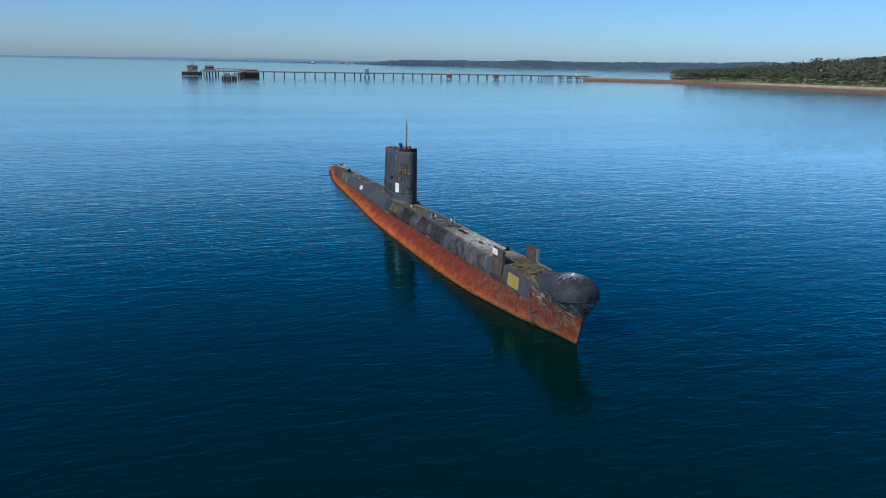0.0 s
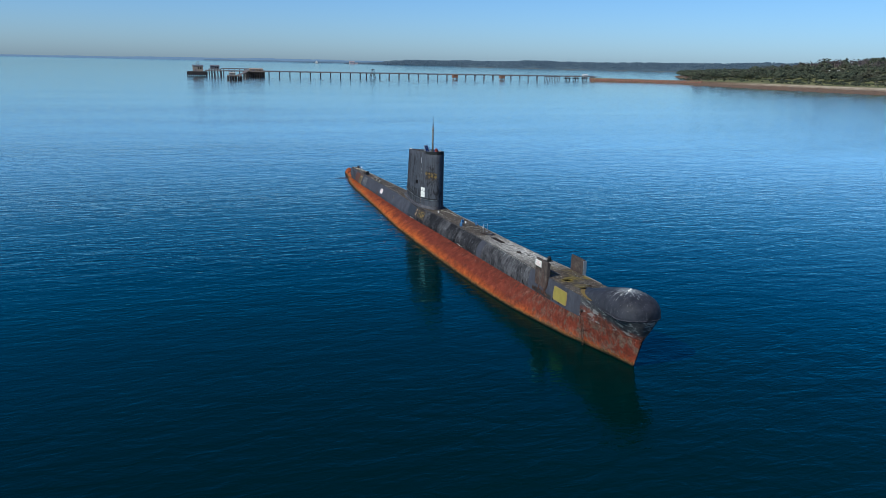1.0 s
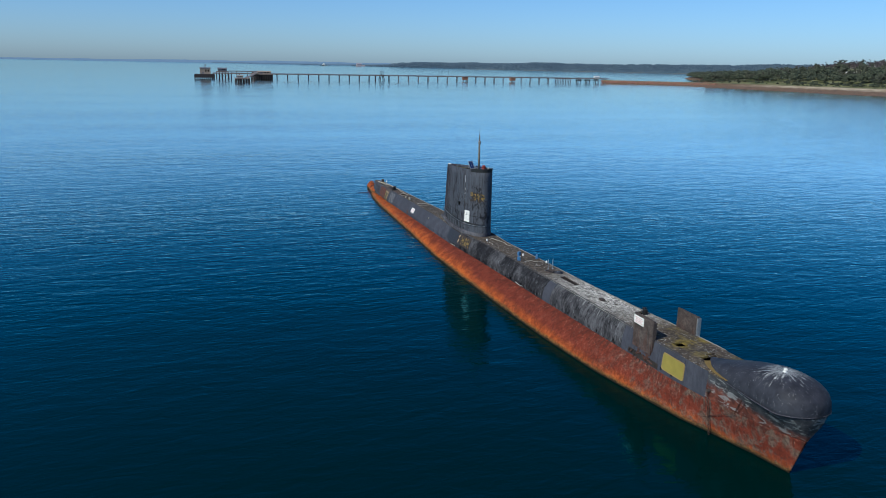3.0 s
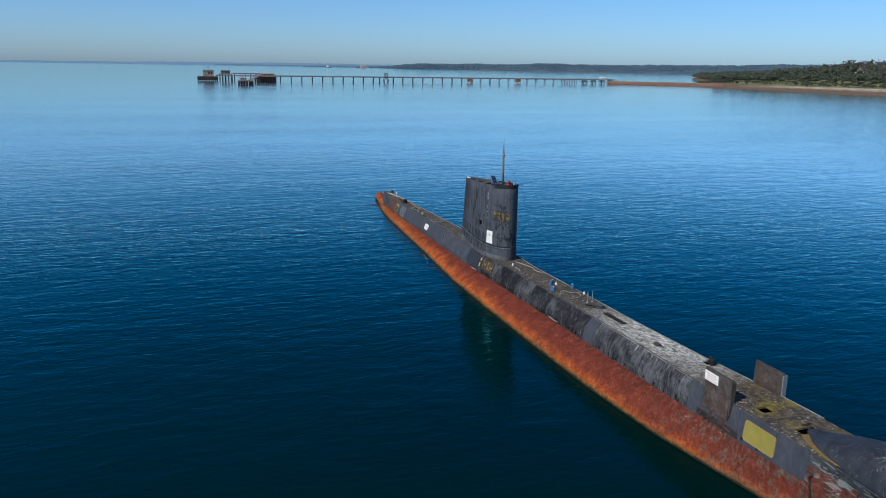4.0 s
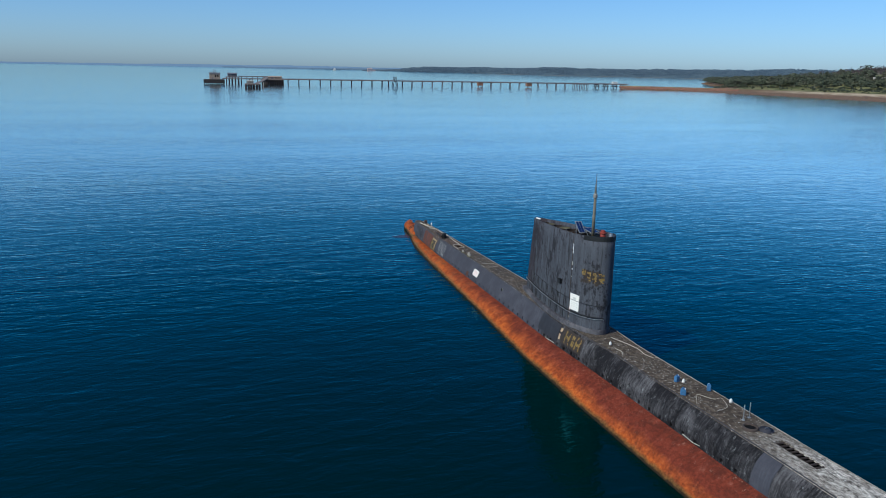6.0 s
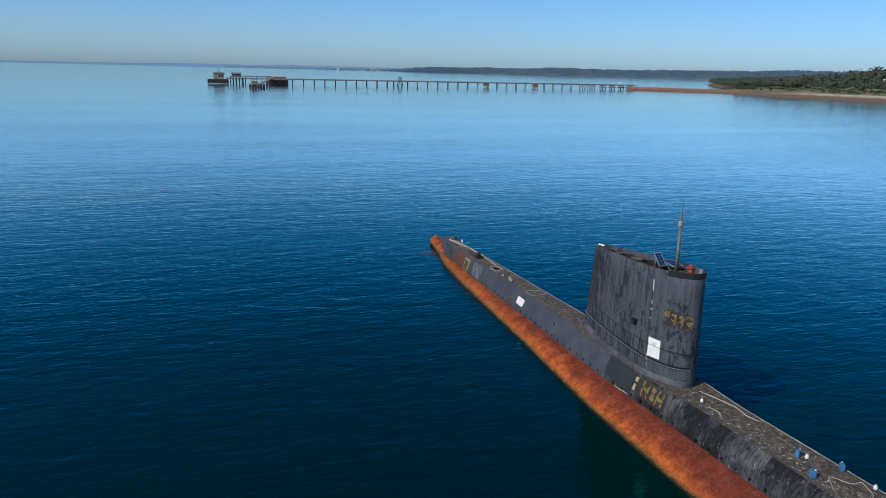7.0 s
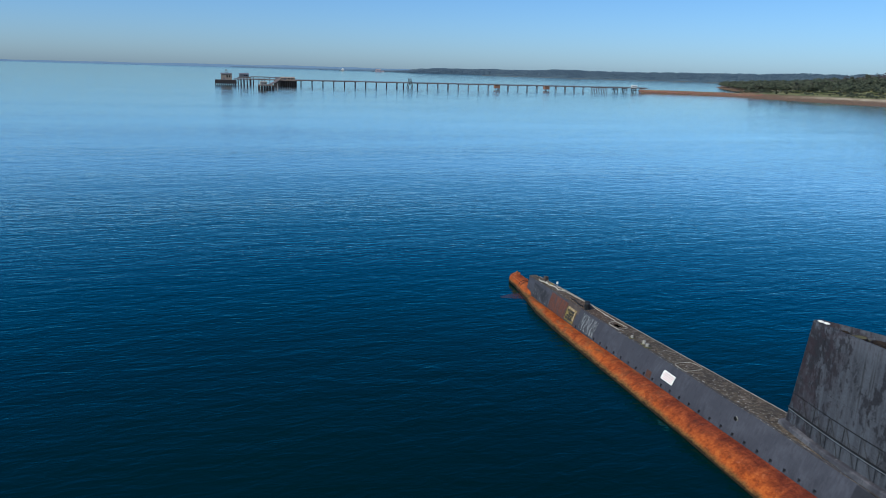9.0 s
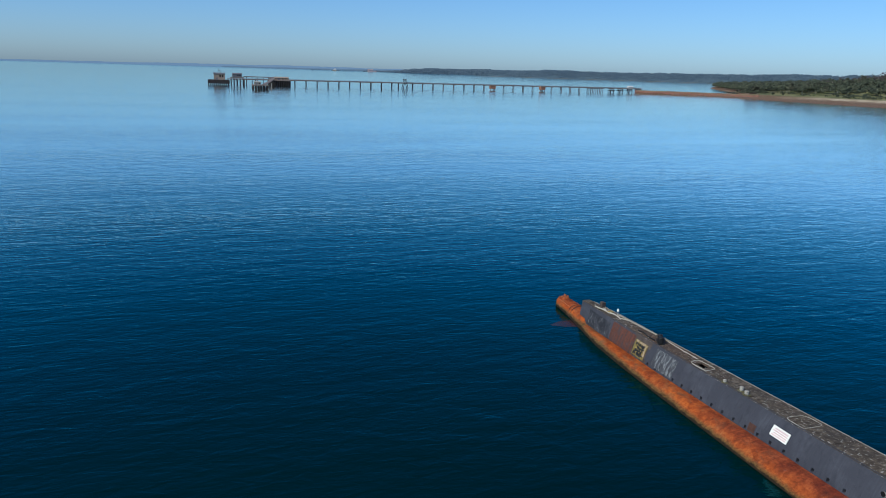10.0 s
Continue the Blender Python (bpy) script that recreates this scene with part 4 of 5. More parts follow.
for k in range(4):
    part("print", on_side(casing_x, 58.7, 59.75 - 0.1 * (k % 2), 1.38 + 0.105 * k, 1.43 + 0.105 * k, off=0.036, thick=0.004, nz=1), M_RED, sign)
bm = bmesh.new()
bmesh.ops.create_cone(bm, cap_ends=True, segments=14, radius1=0.15, radius2=0.14, depth=0.06, matrix=pose(-casing_x(52.8, 1.86) - 0.01, 52.8, 1.86, 0, 90, 0))
part("port_cover", bm, M_EDGE, casing, "pale round fitting")
# solid near-black disc painted for the dark inside of the port
bm = bmesh.new()
bmesh.ops.create_cone(bm, cap_ends=True, segments=14, radius1=0.12, radius2=0.12, depth=0.08, matrix=pose(-casing_x(52.8, 1.86) - 0.02, 52.82, 1.88, 0, 90, 0))
part("port_hole", bm, M_DARK, casing)
part("patch_plate", on_side(casing_x, 60.85, 61.4, 0.82, 1.26, off=0.004, thick=0.008), M_HINGE, casing, "small rusted repair plate")
part("patch_plate", on_side(casing_x, 71.3, 72.05, 0.75, 1.5, off=0.004, thick=0.006), M_CASING_AFT, casing)
part("patch_plate", on_side(casing_x, 77.25, 80.9, 0.42, 1.55, off=0.004, thick=0.006), M_TAILPLATE, casing, "dark mottled plate")

# the yellow plate and its pale border near the bow


def round_board(y0, y1, z0, z1, r, x, thick):
    bm = bmesh.new()
    ring = []
    for cy, cz, a0 in ((y1 - r, z1 - r, 0), (y0 + r, z1 - r, 90), (y0 + r, z0 + r, 180), (y1 - r, z0 + r, 270)):
        for a in (0, 30, 60, 90):
            ring.append((cy + r * math.cos(radians(a0 + a)), cz + r * math.sin(radians(a0 + a))))
    loft(bm, [[(-casing_x(y, z) - x, y, z) for y, z in ring], [(-casing_x(y, z) - x - thick, y, z) for y, z in ring]], True)
    bm.faces.new([v for v in bm.verts][-len(ring):])
    bmesh.ops.recalc_face_normals(bm, faces=bm.faces)
    return bm


yp = part("yellow_plate", round_board(5.6, 7.55, 2.14, 3.16, 0.16, 0.0, 0.03), M_CREAM, casing, "faded yellow plate with a pale border")
part("inner_field", round_board(5.68, 7.47, 2.21, 3.09, 0.13, 0.028, 0.008), M_YELLOW, yp)

# sign on the folded plane
ob = [o for o in submarine.children if o.name.startswith("bow_plane")][0]
bm = bmesh.new()
box(bm, (-1.70, 9.5, 3.98), (-1.665, 10.5, 4.46), bevel=0.008)
sg = part("warning_sign", bm, M_WHITE, ob, "white sign with faded red lettering bars")
for k in range(4):
    bm = bmesh.new()
    box(bm, (-1.706, 9.58 + 0.1 * (k % 2), 4.04 + 0.1 * k), (-1.701, 10.42 - 0.08 * (k % 3), 4.09 + 0.1 * k))
    part("print", bm, M_RED, sg)


def chain(a, b, sag, link, r):
    """A chain of short links hung between two places."""
    bm = bmesh.new()
    a, b = Vector(a), Vector(b)
    n = max(2, int((b - a).length / link))
    pts = [a.lerp(b, k / n) - Vector((0, 0, sag * 4 * (k / n) * (1 - k / n))) for k in range(n + 1)]
    for k in range(n):
        way = pts[k + 1] - pts[k]
        m = Matrix.Translation((pts[k] + pts[k + 1]) / 2) @ way.to_track_quat("Z", "Y").to_matrix().to_4x4() @ pose(0, 0, 0, 0, 0, 90 * (k % 2))
        half = way.length * 0.62
        ring = [Vector((r * 2.2 * math.cos(q), 0, half * math.sin(q))) for q in np.linspace(0, 2 * math.pi, 9)[:-1]]
        for i in range(8):
            rod(bm, m @ ring[i], m @ ring[(i + 1) % 8], r, r, 5)
    return bm


part("anchor_chain", chain((-1.6, 3.55, 2.45), (-1.2, 3.47, -0.4), 0, 0.2, 0.016), M_CHAIN, submarine, "rusted chain hanging from the bow")
part("anchor_chain", chain((-1.28, 1.75, 2.05), (-1.3, 5.0, 0.25), 0.0, 0.16, 0.010), M_CHAIN, submarine)
part("anchor_chain", chain((-1.55, 1.1, 3.1), (-1.28, 1.75, 2.05), 0.0, 0.18, 0.014), M_CHAIN, submarine)
part("fairlead", rod(bmesh.new(), (-1.4, 3.6, 2.5), (-1.6, 3.6, 2.5), 0.1, 0.08, 10), M_BROWN, submarine, "rusted fairlead")

part("patch_plate", on_side(casing_x, 7.9, 10.9, 1.92, 2.26, off=0.003, thick=0.005), M_BROWNPAINT, casing, "rust-stained plating below the plane")
rnd = random.Random(31)
for k in range(9):
    y = 8.5 + 0.28 * k
    z = 2.0 + rnd.uniform(-0.12, 0.3)
    x = -casing_x(y, z) - 0.04
    gear = rod(bmesh.new(), (x, y, z), (x - rnd.uniform(0.02, 0.1), y + rnd.uniform(-0.16, 0.16), z - rnd.uniform(0.05, 0.25)), rnd.uniform(0.025, 0.05), sides=6)
    part("broken_gear", gear, M_HINGE, casing, "broken rusted plane gear")

# ---- loose things and fittings on the deck ----
def on_deck(x, y):
    return (x, y, deck_z(y) + 0.03)


def post(x, y, h):
    bm = bmesh.new()
    p = Vector(on_deck(x, y))
    rod(bm, p, p + Vector((0, 0, h)), 0.026, 0.022, 8)
    bmesh.ops.create_cone(bm, cap_ends=True, segments=10, radius1=0.09, radius2=0.07, depth=0.04, matrix=Matrix.Translation(p + Vector((0, 0, 0.02))))
    return tagged(part("stanchion", bm, M_STEEL), "thin grey steel stanchion on the deck", "post", "deck stanchions")


post(0.13, 25.6, 0.8)
post(0.6, 25.75, 0.8)


def hatch_ring(x, y, r, m, name, label, lid=M_DARK):
    bm = bmesh.new()
    z = deck_z(y) + 0.03
    c = [(math.cos(a), math.sin(a)) for a in np.linspace(0, 2 * math.pi, 25)[:-1]]
    loft(bm, [[(x + r * q * p, y + r * q * s, z + h) for p, s in c] for q, h in ((1, 0), (1, 0.14), (0.82, 0.14), (0.8, 0.02))], True)
    bmesh.ops.recalc_face_normals(bm, faces=bm.faces)
    ob = part(name, bm, m, None, "", True)
    # near-black disc fills the ring, painting the shade inside the open hatch
    bm = bmesh.new()
    bmesh.ops.create_cone(bm, cap_ends=True, segments=20, radius1=r * 0.8, radius2=r * 0.74, depth=0.05, matrix=Matrix.Translation((x, y, z + 0.035)))
    part("lid", bm, lid, ob)
    return tagged(ob, label, "hatch")


hatch_ring(-0.2, 24.7, 0.36, M_BROWN, "deck_hatch", "round dark deck hatch with a raised rim")


bm = bmesh.new()
z = deck_z(24.35) + 0.03
rod(bm, (0.42, 24.35, z), (0.42, 24.35, z + 0.05), 0.36, 0.34, 20)
rod(bm, (0.42, 24.35, z + 0.05), (0.42, 24.35, z + 0.08), 0.3, 0.1, 20)
ob = part("hatch_lid", bm, M_CASING_AFT, None, "", True)
bm = bmesh.new()
tube(bm, [(0.32, 24.35, z + 0.06), (0.33, 24.35, z + 0.13), (0.51, 24.35, z + 0.13), (0.52, 24.35, z + 0.06)], 0.015)
part("handle", bm, M_STEEL, ob)
tagged(ob, "round grey hatch lid laid flat beside the open hatch", "hatch lid")


def white_jug(x, y):
    bm = bmesh.new()
    z = deck_z(y) + 0.03
    rod(bm, (x, y, z), (x, y, z + 0.15), 0.085, 0.08, 12)
    rod(bm, (x, y, z + 0.15), (x, y, z + 0.21), 0.08, 0.035, 12)
    ob = part("jug", bm, M_WHITE, None, "", True)
    bm = bmesh.new()
    rod(bm, (x, y, z + 0.21), (x, y, z + 0.24), 0.035)
    part("cap", bm, M_GREYBAR, ob)
    return tagged(ob, "white plastic jug standing on the dirty deck", "jug", "white jugs")


for x, y in ((0.92, 27.5), (0.16, 30.45), (-0.55, 37.0)):
    white_jug(x, y)


def blue_can(x, y, turn):
    bm = bmesh.new()
    box(bm, (-0.17, -0.12, 0), (0.17, 0.12, 0.42), bevel=0.04)
    ob = part("jerry_can", bm, M_BLUE)
    bm = bmesh.new()
    tube(bm, [(-0.09, 0, 0.41), (-0.08, 0, 0.5), (0.06, 0, 0.5), (0.07, 0, 0.41)], 0.022)
    part("handle", bm, M_BLUE, ob)
    bm = bmesh.new()
    rod(bm, (0.12, 0, 0.41), (0.12, 0, 0.48), 0.035)
    part("cap", bm, M_WHITE, ob)
    ob.matrix_basis = Matrix.Translation(on_deck(x, y)) @ pose(0, 0, 0, 0, 0, turn) @ Matrix.Scale(0.8, 4)
    return tagged(ob, "blue plastic canister standing on the dirty deck", "canister", "blue canisters")


for x, y, r in ((-0.09, 30.71, 20), (-0.86, 29.05, -30), (0.83, 29.16, 60)):
    blue_can(x, y, r)


def rope(points, r, label, name="rope", m=None, seed=0):
    """Rope lying on the deck, wandering a little."""
    rnd = random.Random(seed)
    for _ in range(2):
        # cut the corners so that the rope bends
        cut = [points[0]]
        for (x0, y0), (x1, y1) in zip(points, points[1:]):
            k = min(0.22, 0.2 / max(0.01, math.hypot(x1 - x0, y1 - y0)))
            cut += [(x0 + (x1 - x0) * k, y0 + (y1 - y0) * k), (x1 + (x0 - x1) * k, y1 + (y0 - y1) * k)]
        points = cut + [points[-1]]
    pts = []
    for (x0, y0), (x1, y1) in zip(points, points[1:]):
        n = max(1, int(math.hypot(x1 - x0, y1 - y0) / 0.35))
        for k in range(n):
            t = k / n
            x, y = x0 + (x1 - x0) * t + rnd.uniform(-0.02, 0.02), y0 + (y1 - y0) * t
            pts.append((x, y, deck_z(y) + 0.035 + r))
    pts.append((*points[-1], deck_z(points[-1][1]) + 0.035 + r))
    return tagged(part(name, tube(bmesh.new(), pts, r, 6), m or M_ROPE), label, "rope", "deck ropes")


rope([(0.2, 38.2), (0.5, 37.1), (0.75, 36.0), (0.56, 34.95), (0.7, 34.2)], 0.022, "pale hose lying along the deck", "hose", seed=1)
rope([(-0.6, 36.4), (-0.5, 35.6), (-0.75, 35.2)], 0.018, "short length of pale rope on deck", seed=2)
rope([(-0.84, 27.9), (-0.1, 29.0), (0.3, 28.0), (0.9, 28.2), (0.4, 27.0), (-0.5, 26.8)], 0.013, "tangled thin line on the deck", seed=3)
rope([(-0.62, 66.4), (-0.62, 68.0), (0.2, 68.2), (0.28, 66.5), (-0.6, 66.4)], 0.022, "pale rope laid round a deck opening", seed=4)
rope([(0.2, 68.3), (0.3, 70.9), (0.45, 72.5), (0.35, 74.5), (0.3, 77.5), (0.1, 80.0)], 0.03, "thick bleached mooring rope along the deck", seed=5)
rope([(-0.8, 58.2), (-0.75, 59.6), (0.5, 59.5), (0.55, 58.2), (-0.75, 58.2)], 0.014, "pale rope laid in a square on deck", seed=6)
rope([(-0.3, 80.6), (-0.1, 79.0), (0.1, 77.9), (-0.2, 77.0)], 0.05, "coil of bleached rope at the stern", seed=7)


rope([(-0.35, 80.2), (0.05, 79.6), (-0.25, 78.8), (0.15, 78.2), (-0.1, 77.4), (0.25, 76.6)], 0.035, "tangle of bleached rope on the stern deck", seed=8)
rope([(0.3, 79.9), (-0.05, 79.2), (0.3, 78.6), (0.0, 77.8)], 0.045, "frayed brown rope among the tangle", m=M_BROWN, seed=9)
rope([(-0.4, 72.2), (-0.45, 73.0), (-0.2, 73.6), (-0.3, 74.4)], 0.05, "black cable end beside the bollard", m=M_BLACK, seed=10)


def bollard(x, y, m, label, size=0.8):
    bm = bmesh.new()
    for dx in (-0.24, 0.24):
        rod(bm, (dx, 0, 0), (dx, 0, 0.32), 0.14, 0.13, 12)
        rod(bm, (dx, 0, 0.32), (dx, 0, 0.4), 0.19, 0.16, 12)
    ob = part("bollard", bm, m, None, "", True)
    bm = bmesh.new()
    box(bm, (-0.48, -0.2, 0), (0.48, 0.2, 0.06), bevel=0.02)
    part("base_plate", bm, m, ob)
    bm = bmesh.new()
    for k in range(5):
        ring = [(-0.24 + 0.17 * math.cos(q), 0.17 * math.sin(q), 0.08 + 0.05 * k) for q in np.linspace(0, 2 * math.pi, 13)]
        tube(bm, ring, 0.04, 5)
    part("rope_turns", bm, m, ob)
    ob.matrix_basis = Matrix.Translation(on_deck(x, y)) @ pose(0, 0, 0, 0, 0, 65) @ Matrix.Scale(size, 4)
    return tagged(ob, label, "bollard", "deck bollards")


bollard(-0.2, 71.85, M_BLACK, "black double bollard wound with black rope", 1.15)
bollard(0.95, 13.3, M_BLACK, "black bollard behind the folded plane")


def deck_box(x, y, sx, sy, sz, m, label, name="deck_fitting"):
    bm = bmesh.new()
    box(bm, (-sx, -sy, 0), (sx, sy, sz), bevel=min(sx, sz) * 0.3)
    ob = part(name, bm, m)
    bm = bmesh.new()
    box(bm, (-sx * 1.15, -sy * 1.15, 0), (sx * 1.15, sy * 1.15, sz * 0.25), bevel=0.01)
    part("base", bm, M_BROWN, ob)
    ob.matrix_basis = Matrix.Translation(on_deck(x, y))
    return tagged(ob, label, "fitting", "deck fittings")


def deck_pot(x, y, r, h):
    bm = bmesh.new()
    z = deck_z(y) + 0.03
    rod(bm, (x, y, z), (x, y, z + h), r, r * 0.9, 12)
    rod(bm, (x, y, z + h), (x, y, z + h + 0.04), r * 1.15, r * 0.8, 12)
    ob = part("deck_pot", bm, M_CONCRETE, None, "", True)
    bm = bmesh.new()
    rod(bm, (x, y, z - 0.005), (x, y, z + 0.03), r * 1.9, r * 1.8, 14)
    part("base", bm, M_MOSS, ob)
    return tagged(ob, "pale capped vent pot on a mossy base", "vent", "vent pots on the aft deck")


for x, y, r, h in ((-0.62, 62.7, 0.13, 0.2), (-0.52, 63.25, 0.12, 0.22), (-0.62, 64.6, 0.1, 0.14)):
    deck_pot(x, y, r, h)
deck_box(0.35, 80.6, 0.16, 0.2, 0.35, M_BROWN, "rusted fitting at the end of the casing")
deck_box(0.05, 78.9, 0.2, 0.16, 0.12, M_CREAM, "yellowed batten on the stern deck")
deck_box(-0.2, 16.7, 0.14, 0.2, 0.12, M_BROWN, "low dark deck fitting")
bm = bmesh.new()
p = Vector(on_deck(0.35, 78.3))
rod(bm, p, p + Vector((0, 0, 0.26)), 0.025)
ob = part("stern_lamp", bm, M_STEEL)
bm = bmesh.new()
rod(bm, p + Vector((0, 0, 0.26)), p + Vector((0, 0, 0.44)), 0.09, 0.07, 10)
part("lamp_head", bm, M_WHITE, ob)
tagged(ob, "small white lamp on a thin post at the stern", "lamp")

# rungs across the long slot
for k in range(9):
    bm = bmesh.new()
    y = 20.85 + k * 0.29
    box(bm, (-0.14, y - 0.03, deck_z(y) - 0.06), (0.44, y + 0.03, deck_z(y) + 0.005))
    part("slot_bar", bm, M_BROWN, casing)
# edge angle along both sides of the deck
for side in (-1, 1):
    bm = bmesh.new()
    tube(bm, [(side * (lerp(y - BOW, HALF_DECK) - 0.01), y, deck_z(y) + 0.02) for y in np.linspace(6.0, 82.0, 77)], 0.028, 5)
    part("edge_angle", bm, M_EDGE if side > 0 else M_CASING_AFT, casing, "worn edge strip of the deck")

# ---- tail ----
bm = bmesh.new()
rows = []
for u, s0 in ((81.9, 1.0), (83.0, 0.55), (83.9, 0.12)):
    w = lerp(u, HALF_DECK) * (1.0 if s0 == 1 else 1.15)
    z = deck_z(80.5) * s0 + 0.5 * (1 - s0)
    rows.append([(-w, u + BOW, z - 0.6), (-w, u + BOW, z - 0.08), (-w * 0.8, u + BOW, z), (w * 0.8, u + BOW, z), (w, u + BOW, z - 0.08), (w, u + BOW, z - 0.6)])
loft(bm, rows)
bmesh.ops.recalc_face_normals(bm, faces=bm.faces)
part("end_fairing", bm, M_CASING_AFT, casing, "sloping end of the casing")
bm = bmesh.new()
box(bm, (-0.28, 86.0, 0.6), (0.28, 86.6, 0.95), bevel=0.08)
rod(bm, (-0.3, 86.3, 0.95), (0.3, 86.3, 0.95), 0.09)
rod(bm, (0.0, 86.3, 0.9), (0.0, 86.3, 1.15), 0.11, 0.09)
part("stern_fitting", bm, M_RUSTY, submarine, "rusted bracket on the tail")
# bands across the tail and a lip along each edge of its flat top
for y in (83.7, 84.15):
    k = (y - BOW - 82) / 6.2
    w, f, z = lerp(y - BOW, HALF_WATER), 0.64 - 0.22 * k, 0.62 + 0.10 * k
    tube_pts = [(-w - 0.03, y, 0.02), (-f - 0.05, y, z), (-f * 0.5, y, z + 0.16), (f * 0.5, y, z + 0.16), (f + 0.05, y, z), (w + 0.03, y, 0.02)]
    part("tail_band", tube(bmesh.new(), tube_pts, 0.045), M_HINGE, submarine)
for side in (-1, 1):
    tube_pts = [(side * (0.64 - 0.22 * k + 0.01), 82 + BOW + 6.2 * k, 0.61 + 0.10 * k) for k in np.linspace(0.3, 0.9, 7)]
    part("edge_lip", tube(bmesh.new(), tube_pts, 0.035, 5), M_RUSTY, submarine)
bm = bmesh.new()
rows = []
for x, y0, y1 in ((-1.1, 80.9, 83.2), (-2.3, 81.2, 83.1), (-3.3, 81.7, 82.6)):
    rows.append([(x, y0, -0.25), (x, y0 + 0.3, 0.006), (x, y1 - 0.3, 0.006), (x, y1, -0.25)])
loft(bm, rows)
bmesh.ops.recalc_face_normals(bm, faces=bm.faces)
part("stern_plane", bm, M_WETPLATE, submarine, "brown stern plane just awash")

# yellow paint left on the deck along the dome's port edge
bm = bmesh.new()
rows = []
for k in range(9):
    y = 4.9 - 0.33 * k
    x1 = dome_half(y) + 0.01
    x0 = x1 + 0.05 + 0.22 * (1 - k / 8)
    rows.append([(-x0, y + 0.1, deck_z(y) + 0.036 - 0.02 * k / 8), (-x1 + 0.06, y, deck_z(y) + 0.04)])
loft(bm, rows)
bmesh.ops.recalc_face_normals(bm, faces=bm.faces)
part("yellow_strip", bm, M_OCHRE, casing, "worn yellow strip beside the dome")
for y0, y1 in ((26.2, 27.6), (41.9, 43.3)):
    pts = [(-casing_x(y, deck_z(y) - 1.45) - 0.03 - 0.03 * math.sin(5 * y), y, deck_z(y) - 1.38 - 0.04 * math.sin(2.2 * (y - y0))) for y in np.linspace(y0, y1, 9)]
    part("rope_end", tube(bmesh.new(), pts, 0.018, 5), M_ROPE, casing, "pale rope end lying on the hull")


# ---- shore ----
def foliage(name, dark, light):
    g = Graph(name)
    r = g.island()
    n = g.noise(0.25, 4, 0.6)
    c = g.ramp(g.math("ADD", g.math("MULTIPLY", r, 0.45), g.math("MULTIPLY", n, 0.6)), (0.25, dark), (0.85, light))
    c = g.mix(g.ramp(g.noise(0.02, 4, 0.6), (0.54, 0.0), (0.66, 0.4)), c, (0.062, 0.046, 0.036))
    return g.done(c, 0.9, 0.0, 0.15)


def sand_ground():
    g = Graph("shore_ground")
    ax = g.axes()
    n = g.noise(0.12, 6, 0.6)
    sand = g.ramp(n, (0.35, (0.30, 0.23, 0.14)), (0.65, (0.50, 0.42, 0.30)))
    wet = g.ramp(g.noise(0.3, 5), (0.35, (0.085, 0.052, 0.030)), (0.65, (0.20, 0.125, 0.070)))
    up = g.math("MULTIPLY", g.math("SUBTRACT", g.math("ADD", ax[2], g.math("MULTIPLY", n, 1.2)), 1.75), 1.4, True)
    c = g.mix(g.math("MULTIPLY", up, g.math("MULTIPLY", g.math("SUBTRACT", 745.0, ax[1]), 0.012, True)), wet, sand)
    grass = g.ramp(g.noise(0.06, 5), (0.35, (0.075, 0.085, 0.03)), (0.65, (0.20, 0.19, 0.09)))
    high = g.math("MULTIPLY", g.math("SUBTRACT", g.math("ADD", ax[2], n), 3.2), 1.6, True)
    c = g.mix(high, c, grass)
    g.bump(n, 0.4, 0.5)
    return g.done(c, 0.9, 0.0, 0.2)


M_GROUND = sand_ground()
M_TREES = foliage("eucalypt_leaves", (0.026, 0.034, 0.024), (0.094, 0.100, 0.064))
M_BARE = foliage("bare_twigs", (0.046, 0.036, 0.042), (0.100, 0.080, 0.088))
M_ROCK = plain("red_rock", (0.24, 0.12, 0.085), 0.9, 0, 0.5, 0.9)


def hazed_far_material(name, a, b, glow):
    """Distant coast; the haze of miles of sea air is painted in and glows."""
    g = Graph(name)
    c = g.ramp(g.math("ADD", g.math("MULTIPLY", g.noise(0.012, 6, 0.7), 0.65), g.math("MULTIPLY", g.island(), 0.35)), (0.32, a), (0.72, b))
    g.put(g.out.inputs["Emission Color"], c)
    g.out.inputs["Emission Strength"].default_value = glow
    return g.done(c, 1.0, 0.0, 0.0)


def shore_x(y):
    return lerp(y, [(250, 560), (430, 545), (500, 524), (560, 526), (620, 530), (690, 530), (750, 535), (800, 545), (850, 640), (1000, 760), (1200, 885), (1450, 1050), (1800, 1330)])


def flat_wide(y):
    """How far the tidal flat reaches from the water to the sand."""
    return lerp(y, [(430, 125), (560, 120), (680, 90), (760, 55), (850, 14), (1000, 8)])


def ground_z(x, y):
    d, w = x - shore_x(y), flat_wide(y)
    z = lerp(d, [(-30, -1.2), (0, 0.0), (6, 0.35), (w, 1.6), (w + 10, 2.7), (w + 34, 3.6), (w + 74, 6.0), (w + 144, 14), (w + 234, 22), (w + 394, 26), (w + 1100, 28)])
    k = lerp(y, [(430, 1.62), (650, 1.5), (760, 1.2), (860, 0.65), (1000, 0.42), (1300, 0.4)])
    z = z if z < 3.6 else 3.6 + (z - 3.6) * k
    return z + 0.5 * noise.noise(Vector((x * 0.03, y * 0.03, 0))) * min(1, max(0, d / 30))


